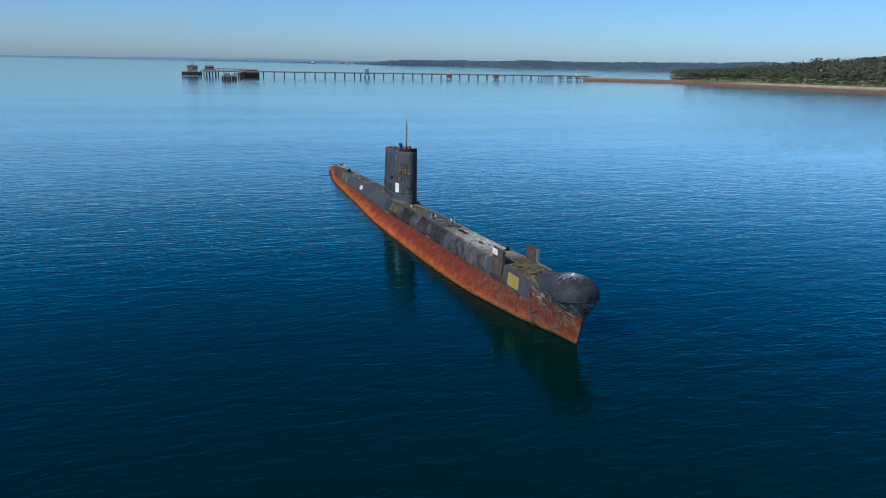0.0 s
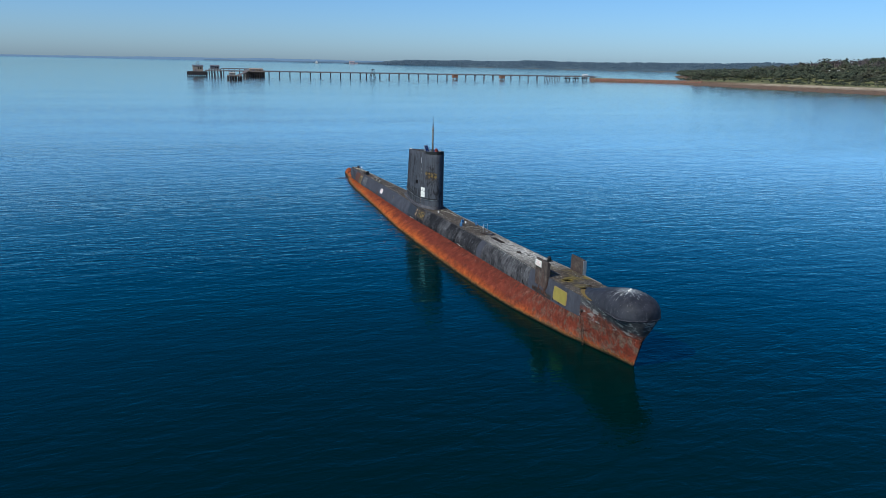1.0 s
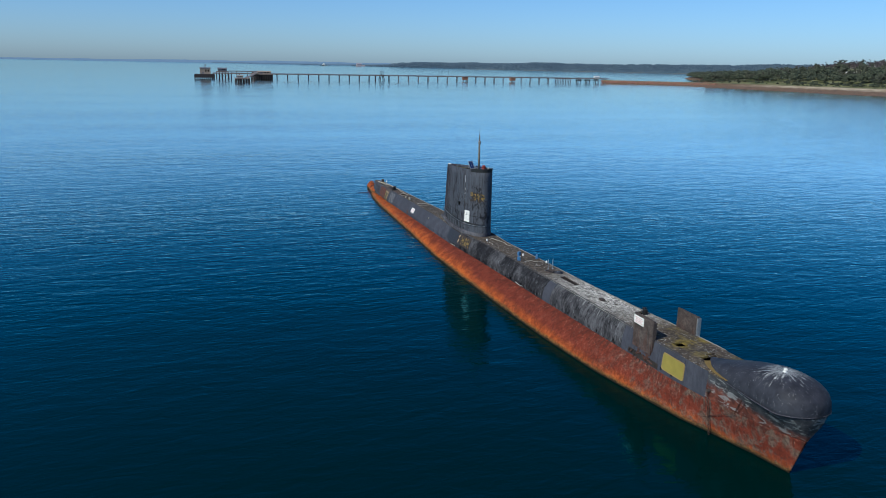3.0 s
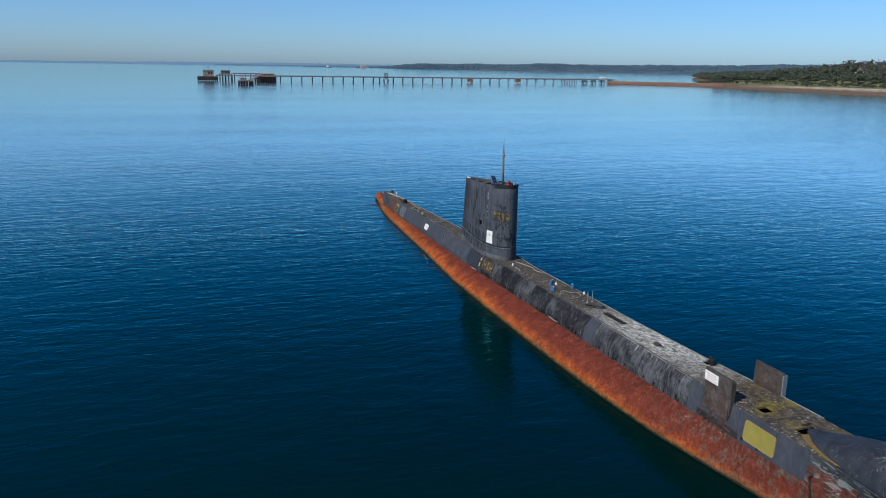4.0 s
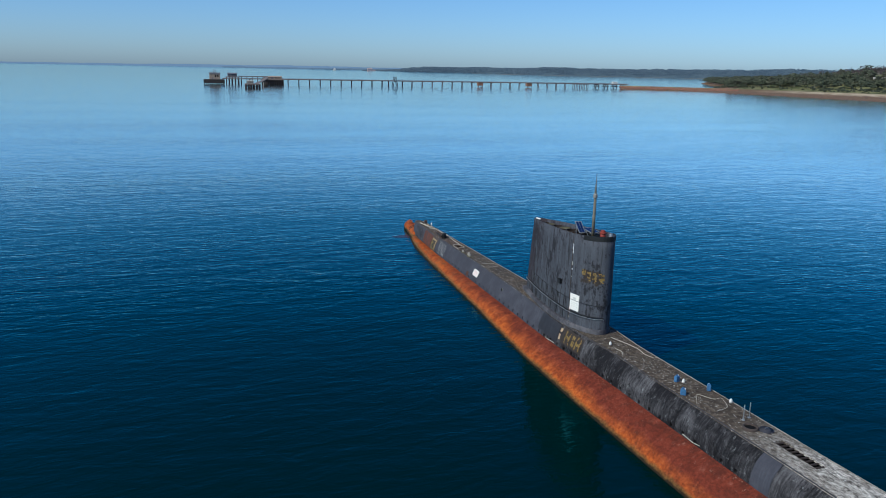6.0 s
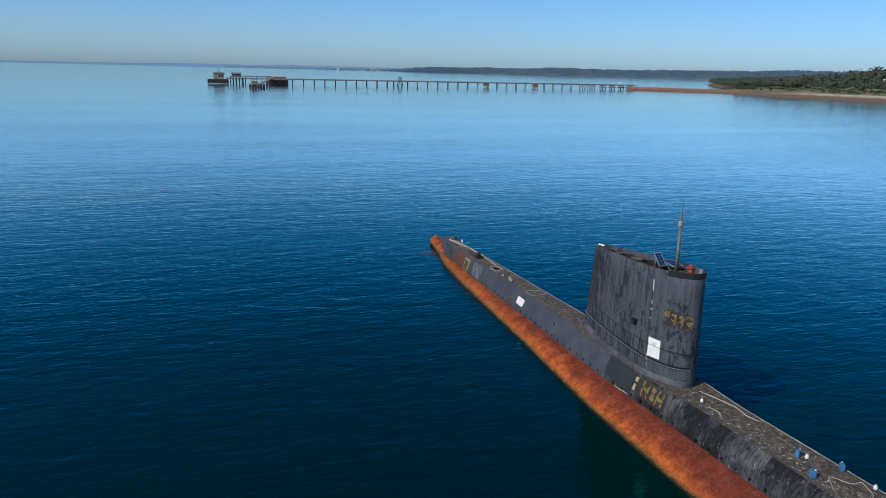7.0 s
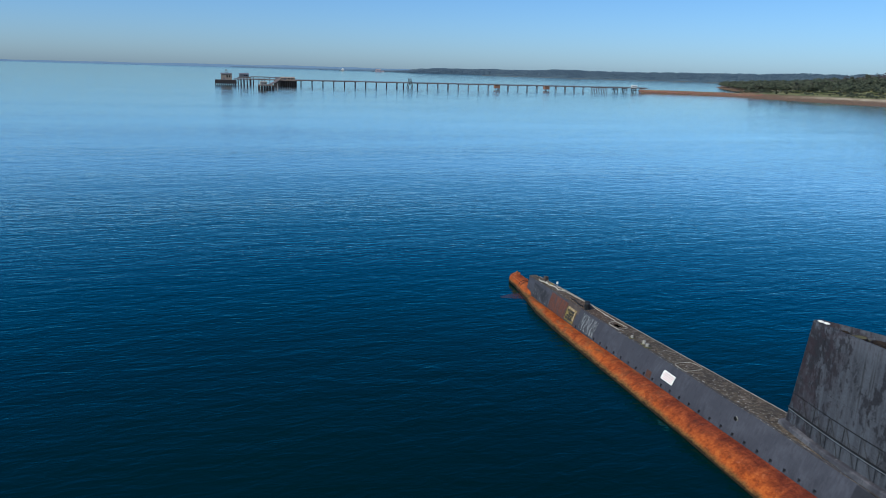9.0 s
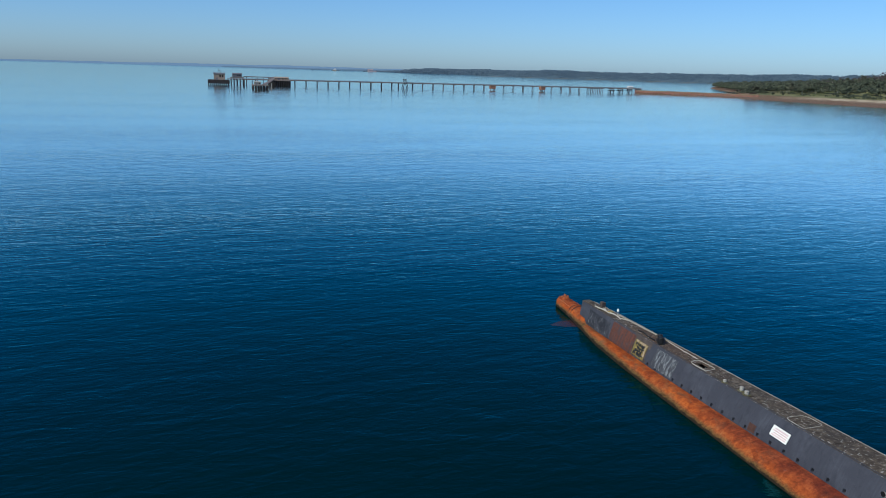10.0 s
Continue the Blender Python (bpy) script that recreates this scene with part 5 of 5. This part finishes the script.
def land():
    bm = bmesh.new()
    rows = []
    for y in list(range(250, 900, 12)) + list(range(900, 1801, 50)):
        sx = shore_x(y)
        rows.append([(sx + d, y, ground_z(sx + d, y)) for d in (-30, -12, 0, 6, 14, 22, 32, 45, 60, 75, 90, 105, 120, 135, 150, 170, 195, 230, 280, 340, 450, 600, 800, 1100)])
    loft(bm, rows)
    bmesh.ops.recalc_face_normals(bm, faces=bm.faces)
    for f in bm.faces:
        f.smooth = True
    tagged(part("ground", bm, M_GROUND), "low sandy shore with red-brown tidal flat and dry grass", "shore", kind="structure")


land()


def clump_mesh(verts, faces, x, y, z, w, h, rnd, rings=3):
    """A ragged clump of leaves: a low, dented globe."""
    base = len(verts)
    sides = 6
    for i in range(1, rings):
        a = math.pi * i / rings
        for k in range(sides):
            b = 2 * math.pi * (k + 0.5 * (i % 2)) / sides
            s = rnd.uniform(0.7, 1.25)
            verts.append((x + w * s * math.sin(a) * math.cos(b), y + w * s * math.sin(a) * math.sin(b), z + h * rnd.uniform(0.85, 1.15) * math.cos(a)))
    verts.append((x, y, z + h)), verts.append((x, y, z - h))
    t, l = len(verts) - 2, len(verts) - 1
    for k in range(sides):
        n = (k + 1) % sides
        faces.append((t, base + k, base + n))
        for i in range(rings - 2):
            p, q = base + i * sides, base + (i + 1) * sides
            faces.append((p + k, q + k, q + n, p + n))
        faces.append((l, base + (rings - 2) * sides + n, base + (rings - 2) * sides + k))


def woods():
    """Eucalypt scrub: crowns of many overlapping leaf clumps, with bare purple-brown trees along the ridge."""
    rnd = random.Random(5)
    leaves, bare, trunks = ([], []), ([], []), ([], [])
    for _ in range(6800):
        y = rnd.uniform(400, 1500)
        w = flat_wide(y)
        d = w + (14 if y < 800 else 2) + 430 * rnd.random() ** 1.35
        x = shore_x(y) + d
        # a strip of grass with single bushes lies between the sand and the trees
        front = d < w + 50 and y < 830
        if front and rnd.random() < (0.75 if 690 < y < 790 else 0.15):
            continue
        if abs((x - 752) - (y - 712)) < 9 and 730 < x < 772:
            continue
        g = ground_z(x, y)
        ridge = d > w + 140 and y < 900
        tall = rnd.uniform(2.0, 5.0) if front else rnd.uniform(7.5, 12.0) + (3.5 if rnd.random() < 0.12 else 0)
        wide = tall * rnd.uniform(0.28, 0.44)
        verts, faces = bare if ridge and rnd.random() < 0.6 else leaves
        for _ in range(24 if d < w + 150 else 15):
            a, r, up = rnd.uniform(0, 6.283), wide * rnd.random() ** 0.5, rnd.random()
            c = tall * (0.14 if front else 0.115) * rnd.uniform(0.6, 1.15) * (0.62 if verts is bare[0] else 1)
            clump_mesh(verts, faces, x + r * math.cos(a), y + r * math.sin(a), g + tall * (0.42 + 0.52 * up * (1 - 0.55 * (r / wide) ** 2)), c, c * rnd.uniform(0.55, 0.85), rnd)
        if not front and (ridge or rnd.random() < 0.25):
            v, f = trunks
            n = len(v)
            for z, q in ((g - 0.3, 0.22), (g + tall * 0.7, 0.1)):
                v += [(x + q * math.cos(b), y + q * math.sin(b), z) for b in (0, 2.1, 4.2)]
            f += [(n + k, n + (k + 1) % 3, n + 3 + (k + 1) % 3, n + 3 + k) for k in range(3)]
    for name, label, (verts, faces), m in (("woods", "olive-green eucalypt scrub along the shore", leaves, M_TREES), ("bare_woods", "leafless purple-brown trees along the ridge", bare, M_BARE), ("tree_trunks", "thin pale trunks among the scrub", trunks, M_CONCRETE)):
        me = bpy.data.meshes.new(name)
        me.from_pydata(verts, [], faces)
        me.materials.append(m)
        tagged(new(name, me), label, "woods", kind="stuff")


woods()


def far_coast(name, label, points, material, step, crowns, size, seed):
    """A distant coast along a line of (x, y, height): a low ridge under many small tree crowns."""
    rnd = random.Random(seed)
    rows, verts, faces = [], [], []
    for (x0, y0, h0), (x1, y1, h1) in zip(points, points[1:]):
        n = max(1, int(math.hypot(x1 - x0, y1 - y0) / step))
        for k in range(n):
            t = k / n
            x, y, h = x0 + (x1 - x0) * t, y0 + (y1 - y0) * t, h0 + (h1 - h0) * t
            top = h * (1 + 0.20 * noise.noise(Vector((x * 0.005, y * 0.005, seed))) + 0.10 * noise.noise(Vector((x * 0.03, y * 0.03, seed))))
            away = Vector((x + 25, y, 0)).normalized()
            rows.append([(x + away.x * d, y + away.y * d, z) for d, z in ((0, -0.5), (6, top * 0.3), (30, top * 0.55), (90, top * 0.86), (130, 0))])
            for _ in range(crowns):
                d = 2 + 88 * rnd.random() ** 1.1
                z = np.interp(d, (0, 6, 30, 90), (0, top * 0.3, top * 0.55, top * 0.86))
                w = rnd.uniform(0.6, 1.3) * size * (1.5 if rnd.random() < 0.06 else 1)
                jx, jy = rnd.uniform(-step, step) * 0.7, rnd.uniform(-step, step) * 0.7
                clump_mesh(verts, faces, x + away.x * d + jx, y + away.y * d + jy, float(z) + top * 0.06, w, w * rnd.uniform(0.35, 0.6), rnd)
    bm = bmesh.new()
    loft(bm, rows)
    bmesh.ops.recalc_face_normals(bm, faces=bm.faces)
    ob = part(name, bm, material)
    me = bpy.data.meshes.new("far_trees")
    me.from_pydata(verts, [], faces)
    me.materials.append(material)
    new("far_trees", me).parent = ob
    tagged(ob, label, "coast", kind="structure")


# haze is painted into each coast's colour, bluer and paler farther out
M_FAR_L = hazed_far_material("hazy_blue_coast", (0.118, 0.162, 0.215), (0.132, 0.176, 0.23), 0.4)
M_FAR_M = hazed_far_material("hazy_slate_coast", (0.090, 0.122, 0.158), (0.105, 0.138, 0.172), 0.4)
M_FAR_R = hazed_far_material("hazy_green_coast", (0.050, 0.065, 0.080), (0.080, 0.098, 0.110), 0.5)
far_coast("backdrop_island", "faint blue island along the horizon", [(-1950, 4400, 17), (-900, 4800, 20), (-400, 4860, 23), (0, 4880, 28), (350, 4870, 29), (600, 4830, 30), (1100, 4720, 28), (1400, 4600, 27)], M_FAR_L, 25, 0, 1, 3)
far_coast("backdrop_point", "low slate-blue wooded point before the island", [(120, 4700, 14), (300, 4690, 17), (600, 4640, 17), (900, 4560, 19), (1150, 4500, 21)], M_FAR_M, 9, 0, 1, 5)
far_coast("backdrop_coast", "wooded headland with blue haze painted into its colour", [(855, 4157, 10.0), (1001, 4124, 16.0), (1114, 4094, 32.8), (1341, 4024, 35.9), (1469, 3978, 37.0), (1612, 3649, 37.2), (1814, 3551, 50.2), (1907, 3501, 47.1), (2017, 3438, 43.9), (2204, 3320, 45.2), (2318, 3240, 48.6), (2557, 3053, 54.8), (2982, 2636, 61.2), (3435, 2004, 69.1)], M_FAR_R, 9, 26, 4.2, 7)


def mud_bank(points, wide):
    """A low bank of dark mud that stands just clear of the water."""
    bm = bmesh.new()
    rows = []
    for x, y, z in points:
        away = Vector((x + 25, y, 0)).normalized()
        rows.append([(x + away.x * d * wide, y + away.y * d * wide, z + up) for d, up in ((0, -0.4), (0.2, 0.9), (0.8, 1.1), (1, -0.4))])
    loft(bm, rows)
    bmesh.ops.recalc_face_normals(bm, faces=bm.faces)
    tagged(part("mud_bank", bm, M_MUD), "low dark mud bank off the wooded headland", "mud bank", kind="structure")


# mud colour with haze mixed in and a faint glow
M_MUD = hazed_far_material("hazy_mud", (0.10, 0.105, 0.10), (0.15, 0.15, 0.14), 0.3)
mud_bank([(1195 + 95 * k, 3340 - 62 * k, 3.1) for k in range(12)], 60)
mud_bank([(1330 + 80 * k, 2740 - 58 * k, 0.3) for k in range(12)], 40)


# ---- causeway from the shore to the jetty ----
def causeway():
    bm = bmesh.new()
    rows = []
    for k in range(40):
        t = 1.55 * k / 39
        x, y = 497 + 62 * t, 864 - 66 * t
        w = 7 + 7 * t
        rows.append([(x - w * 0.9, y - w * 1.1, -0.6), (x - w * 0.35, y - w * 0.5, 2.4), (x - 2, y - 3, 3.6), (x + 3, y + 3, 3.6), (x + w * 0.4, y + w * 0.5, 2.2), (x + w, y + w, -0.6)])
    vs = loft(bm, rows)
    bm.faces.new(vs[0])
    bmesh.ops.recalc_face_normals(bm, faces=bm.faces)
    tagged(part("causeway", bm, M_GROUND), "rubble causeway joining the jetty to the shore", "causeway", kind="structure")
    rnd = random.Random(11)
    verts, faces = [], []
    for _ in range(1400):
        t = 1.5 * rnd.random()
        x, y = 495 + 66 * t, 865 - 70 * t
        w = 7 + 7 * t
        k = rnd.uniform(-1.0, 0.1)
        px, py = x + k * w * 0.7, y + k * w * 0.9
        pz = max(0.0, 3.4 + 3.2 * min(0, k + 0.15)) if k < 0 else 3.4
        r = rnd.uniform(0.35, 0.95)
        clump_mesh(verts, faces, px, py, pz, r, r * 0.7, rnd)
    me = bpy.data.meshes.new("rock")
    me.from_pydata(verts, [], faces)
    me.materials.append(M_ROCK)
    tagged(new("rock_armour", me), "red-brown boulders banked along the causeway", "rocks", kind="stuff")


causeway()


# ---- buildings on the far shores ----
def shed():
    """A long low shed with a pale roof among the trees."""
    base = ground_z(752, 712) - 1.6
    m = Matrix.Translation((752, 712, base + 0.9)) @ pose(0, 0, 0, 0, 0, -42)
    bm = bmesh.new()
    box(bm, (-13, -4, -1.0), (13, 4, 2.2), m)
    ob = part("shed", bm, M_CONCRETE)
    bm = bmesh.new()
    loft(bm, [[m @ Vector((x, y, z)) for y, z in ((-4.6, 2.1), (-4.6, 2.3), (0, 3.3), (4.6, 2.3), (4.6, 2.1))] for x in (-13.6, 13.6)], True)
    part("roof", bm, M_WHITE, ob, "white sheet-metal roof")
    for k in range(5):
        bm = bmesh.new()
        box(bm, (-11.5 + 5 * k, -4.08, 0.7), (-10.3 + 5 * k, -4.0, 1.7), m)
        part("window", bm, M_DARK, ob)
    tagged(ob, "long low shed with a white roof among trees", "shed")


def far_works():
    """A reddish works building on the far point, with a low pier beside it."""
    bm = bmesh.new()
    box(bm, (874, 4150, 4), (900, 4165, 17))
    ob = part("far_building", bm, M_FARWALL)
    bm = bmesh.new()
    box(bm, (902, 4150, 4), (920, 4165, 12))
    part("annexe", bm, M_FARWALL, ob)
    bm = bmesh.new()
    loft(bm, [[(872, y, z) for y, z in ((4148, 17), (4157, 20), (4167, 17))], [(902, y, z) for y, z in ((4148, 17), (4157, 20), (4167, 17))]])
    part("roof", bm, M_FARWALL, ob)
    tagged(ob, "hazy pale-red building on the far point", "building")
    bm = bmesh.new()
    box(bm, (560, 4140, 8.2), (860, 4146, 9.8))
    ob = part("far_pier", bm, M_FAR_R)
    for k in range(12):
        bm = bmesh.new()
        rod(bm, (570 + 25 * k, 4143, 4), (570 + 25 * k, 4143, 8.3), 0.8)
        part("pile", bm, M_FAR_R, ob)
    tagged(ob, "low hazy pier reaching from the far point", "pier")
    bm = bmesh.new()
    loft(bm, [[(x, y, z) for y, z in ((4126, 7.0), (4130, 5.0), (4134, 7.0))] for x in (672, 676, 700, 708)])
    box(bm, (680, 4127, 7.0), (694, 4133, 13.0))
    box(bm, (684, 4128, 13.0), (690, 4132, 18.0))
    tagged(part("boat", bm, M_WHITE), "small white boat lying at the far pier", "boat")


# red wall colour paled by painted haze, glowing faintly
M_FARWALL = hazed_far_material("hazy_red_wall", (0.25, 0.205, 0.195), (0.31, 0.25, 0.235), 0.3)
shed()
far_works()


# ---- jetty ----
M_TIMBER = plain("weathered_jetty_timber", (0.20, 0.155, 0.125), 0.9, 0, 0.35, 0.8)
M_PILE = plain("dark_jetty_piles", (0.045, 0.036, 0.034), 0.9, 0, 0.4, 0.6)
M_PALEPILE = plain("bleached_jetty_piles", (0.17, 0.14, 0.125), 0.9, 0, 0.4, 0.6)
M_SHED = plain("weathered_shed_wall", (0.30, 0.23, 0.17), 0.85, 0, 0.25, 0.7)
M_SHEDROOF = plain("grey_shed_roof", (0.16, 0.15, 0.16), 0.6, 0.2)
M_RUSTSHED = plain("rusty_shed_wall", (0.26, 0.13, 0.08), 0.85, 0, 0.3, 0.7)

JETTY_Y, JETTY_Z = 866.0, 4.9


def pile_group(parent, spots, z, r, m, name="pile"):
    for x, y in spots:
        bm = bmesh.new()
        rod(bm, (x, y, -2.5), (x, y, z), r * 1.08, r * 0.95, 8)
        part(name, bm, m, parent)


def bent(parent, x, y, z, wide, m, splay=0.0):
    """One trestle: two piles and the cross beam that they carry."""
    bm = bmesh.new()
    for dy in (-wide, wide):
        rod(bm, (x + splay * math.copysign(1, dy), y + dy * 1.25, -2), (x, y + dy * 0.8, z - 0.5), 0.42, 0.38, 8)
    box(bm, (x - 0.45, y - wide - 0.6, z - 0.7), (x + 0.45, y + wide + 0.6, z), bevel=0.05)
    rod(bm, (x, y - wide, 1.2), (x, y + wide, z - 1.0), 0.14, sides=6)
    part("trestle", bm, m, parent)


def slab(x0, x1, y0, y1, z0, z1, bevel=0.06):
    return box(bmesh.new(), (x0, y0, z0), (x1, y1, z1), bevel=bevel)


def gable(x0, x1, y0, y1, z, rise, over=0.4):
    """A pitched roof with its ridge along x."""
    bm = bmesh.new()
    ym = (y0 + y1) / 2
    rows = []
    for x in (x0 - over, x1 + over):
        rows.append([(x, y0 - over, z - 0.1), (x, ym, z + rise), (x, y1 + over, z - 0.1), (x, y1 + over, z - 0.3), (x, ym, z + rise - 0.2), (x, y0 - over, z - 0.3)])
    vs = loft(bm, rows, True)
    bm.faces.new(vs[0]), bm.faces.new(vs[1])
    bmesh.ops.recalc_face_normals(bm, faces=bm.faces)
    return bm


jetty = tagged(new("jetty"), "long timber trestle jetty reaching out from the shore", "jetty")
part("roadway", slab(2, 506, JETTY_Y - 2.4, JETTY_Y + 2.4, JETTY_Z, JETTY_Z + 0.75), M_TIMBER, jetty, "straight timber roadway")
for side in (-1, 1):
    bm = bmesh.new()
    rod(bm, (2, JETTY_Y + side * 2.2, JETTY_Z + 1.6), (506, JETTY_Y + side * 2.2, JETTY_Z + 1.6), 0.05, sides=5)
    for q in range(126):
        rod(bm, (3 + q * 4.0, JETTY_Y + side * 2.2, JETTY_Z + 0.7), (3 + q * 4.0, JETTY_Y + side * 2.2, JETTY_Z + 1.6), 0.05, sides=4)
    part("handrail", bm, M_STEEL, jetty)
part("pipeline", rod(bmesh.new(), (2, JETTY_Y + 1.5, JETTY_Z + 1.05), (506, JETTY_Y + 1.5, JETTY_Z + 1.05), 0.25, sides=8), M_STEEL, jetty)
for x in (9, 12, 19.5, 22, 31):
    bent(jetty, x, JETTY_Y, JETTY_Z, 1.8, M_PILE)
for x in [72.6 + 12.0 * k for k in range(10)] + [188.3, 205.0] + [216.8 + 12.5 * k for k in range(17)]:
    bent(jetty, x, JETTY_Y, JETTY_Z, 1.5, M_PILE if x < 210 else M_PALEPILE)
for k in range(5):
    bent(jetty, 429 + k * 4.8, JETTY_Y, JETTY_Z, 2.4, M_PALEPILE)
for x in (461, 474, 487, 499):
    bent(jetty, x - 1.5, JETTY_Y, JETTY_Z, 2.8, M_PILE, 0.8)
    bent(jetty, x + 1.5, JETTY_Y, JETTY_Z, 2.8, M_PILE, -0.8)
    part("pile_cap", slab(x - 3.4, x + 3.4, JETTY_Y - 3.6, JETTY_Y + 3.6, 2.2, 3.1), M_PILE, jetty)

# the frame that stands over the roadway
bm = bmesh.new()
for dx in (-3.4, 3.4):
    for dy in (-2.8, 2.8):
        rod(bm, (196 + dx, JETTY_Y + dy * 1.2, -2), (196 + dx * 0.35, JETTY_Y + dy, JETTY_Z + 0.6), 0.45, 0.4, 8)
        rod(bm, (196 + dx * 0.35, JETTY_Y + dy, JETTY_Z), (196 + dx * 0.35, JETTY_Y + dy, JETTY_Z + 5.0), 0.25, sides=6)
box(bm, (194.4, JETTY_Y - 3.2, JETTY_Z + 4.8), (197.6, JETTY_Y + 3.2, JETTY_Z + 5.2))
tagged(part("gantry_frame", bm, M_PILE), "dark splayed gantry frame astride the jetty", "gantry")


def cabin(name, label, x, y, z, w, d, h, wall, roof, rise=1.0, tower=0.0):
    ob = tagged(part(name, slab(x, x + w, y, y + d, z, z + h, 0.05), wall), label, "shed", "sheds on the jetty")
    part("roof", gable(x, x + w, y, y + d, z + h, rise), roof, ob)
    bm = slab(x + w * 0.2, x + w * 0.35, y - 0.06, y + 0.02, z + 0.1, z + min(2.1, h * 0.8), 0.01)
    part("door", bm, M_SHEDROOF, ob)
    for k in range(2):
        part("window", slab(x + w * (0.5 + 0.22 * k), x + w * (0.62 + 0.22 * k), y - 0.06, y + 0.02, z + h * 0.4, z + h * 0.75, 0.01), M_DARK, ob)
    if tower:
        bm = bmesh.new()
        for dx in (-1.3, 1.3):
            for dy in (-1.3, 1.3):
                rod(bm, (x + w / 2 + dx, y + d / 2 + dy, z + h), (x + w / 2 + dx * 0.5, y + d / 2 + dy * 0.5, z + h + tower), 0.15, sides=6)
        for t in (0.35, 0.7, 1.0):
            s = 1.5 - 0.7 * t
            box(bm, (x + w / 2 - s, y + d / 2 - s, z + h + tower * t - 0.25), (x + w / 2 + s, y + d / 2 + s, z + h + tower * t))
        part("roof_tower", bm, M_PALEPILE, ob)
    return ob


def staging(name, label, x0, x1, y0, y1, z, step, m=None):
    """A platform on close-set piles."""
    ob = tagged(part(name, slab(x0, x1, y0, y1, z - 0.9, z), M_TIMBER if m is None else m), label, "platform")
    n, q = max(1, int((x1 - x0) / step)), max(1, int((y1 - y0) / (step * 1.6)))
    pile_group(ob, [(x0 + 0.5 + (x1 - x0 - 1) * i / n, y0 + 0.5 + (y1 - y0 - 1) * j / q) for i in range(n + 1) for j in range(q + 1)], z - 0.8, 0.38, M_PILE)
    for i in range(n):
        a, b = x0 + 0.5 + (x1 - x0 - 1) * i / n, x0 + 0.5 + (x1 - x0 - 1) * (i + 1) / n
        part("brace", rod(bmesh.new(), (a, y0 + 0.3, 0.8), (b, y0 + 0.3, z - 1.2), 0.16, sides=6), M_PILE, ob)
    return ob


outer = staging("dolphin_platform", "dark timber mooring platform at the jetty's outer end", -17.5, 3.5, 848, 866, 4.6, 2.1, M_PILE)
part("fender_wall", slab(-17.8, 3.8, 847.4, 847.9, 0.8, 4.4), M_PILE, outer)
cabin("terminal_hut", "weathered tan hut with a small tower on the outer platform", -11.5, 852, 4.6, 11, 9, 6.2, M_SHED, M_SHEDROOF, 0.9, 4.6)
staging("conveyor_platform", "small timber platform behind the jetty", 7, 21, 895, 905, 7.2, 3.4)
cabin("conveyor_hut", "low grey hut on a small platform", 9, 896, 7.2, 10, 8, 3.0, M_SHEDROOF, M_SHEDROOF, 1.2)
walkway = tagged(part("conveyor_walkway", slab(21, 62, 898.5, 901.5, 7.2, 8.1), M_TIMBER), "raised timber walkway on slim piles", "walkway")
for k in range(7):
    pile_group(walkway, [(24 + k * 6, 899), (24 + k * 6, 901)], 7.3, 0.3, M_PILE)
head = staging("pier_platform", "broad jetty head on close-set dark piles", 44, 66, 846, 872, 5.6, 1.9)
cabin("head_shed", "long weathered timber shed on the jetty head", 50, 852, 5.6, 14.5, 9, 2.4, M_SHED, M_SHED, 1.0)
cabin("head_store", "small pale store beside the shed", 45.5, 858, 5.6, 4, 6, 1.8, M_CONCRETE, M_SHEDROOF, 0.6)
ramp = bmesh.new()
rows = []
for x, y, z in ((27, 716, 4.0), (38, 780, 5.4), (48, 850, 7.4)):
    rows.append([(x - 1.6, y, z - 0.5), (x - 1.6, y, z), (x + 1.6, y, z), (x + 1.6, y, z - 0.5)])
loft(ramp, rows, True)
bmesh.ops.recalc_face_normals(ramp, faces=ramp.faces)
gang = tagged(part("gangway", ramp, M_PALEPILE), "sloping gangway down to the berthing dolphin", "gangway")
pile_group(gang, [(31, 735), (36, 765), (41, 800), (45, 830)], 4.4, 0.3, M_PILE)
staging("berthing_dolphin", "dark berthing dolphin in front of the jetty", 17, 30, 702, 720, 3.8, 2.2)
cabin("dolphin_hut", "small pale hut on the berthing dolphin", 18.5, 706, 3.8, 5.5, 5, 2.2, M_CONCRETE, M_CONCRETE, 0.6)
tagged(part("marker_pole", rod(bmesh.new(), (31.5, 690, -2), (31.5, 690, 5.5), 0.3, 0.22, 8), M_CONCRETE), "pale marker pole standing in the water", "pole")
for x in (298, 362):
    ob = tagged(part("underdeck_store", slab(x, x + 6.5, JETTY_Y - 5.6, JETTY_Y - 1.0, 1.4, JETTY_Z + 0.3), M_RUSTSHED), "rusty brown store slung under the jetty", "store", "stores under the jetty")
    part("roof", slab(x - 0.4, x + 6.9, JETTY_Y - 6.0, JETTY_Y - 0.6, JETTY_Z + 0.3, JETTY_Z + 0.65), M_SHED, ob)
    pile_group(ob, [(x + 0.5, JETTY_Y - 5.2), (x + 6, JETTY_Y - 5.2)], 1.6, 0.3, M_PILE)
ob = tagged(part("shore_hut", slab(484, 491, JETTY_Y - 1.5, JETTY_Y + 1.5, JETTY_Z + 0.7, JETTY_Z + 3.0), M_WHITE), "small white hut at the landward end", "hut")
part("roof", gable(484, 491, JETTY_Y - 1.5, JETTY_Y + 1.5, JETTY_Z + 3.0, 0.6), M_WHITE, ob)
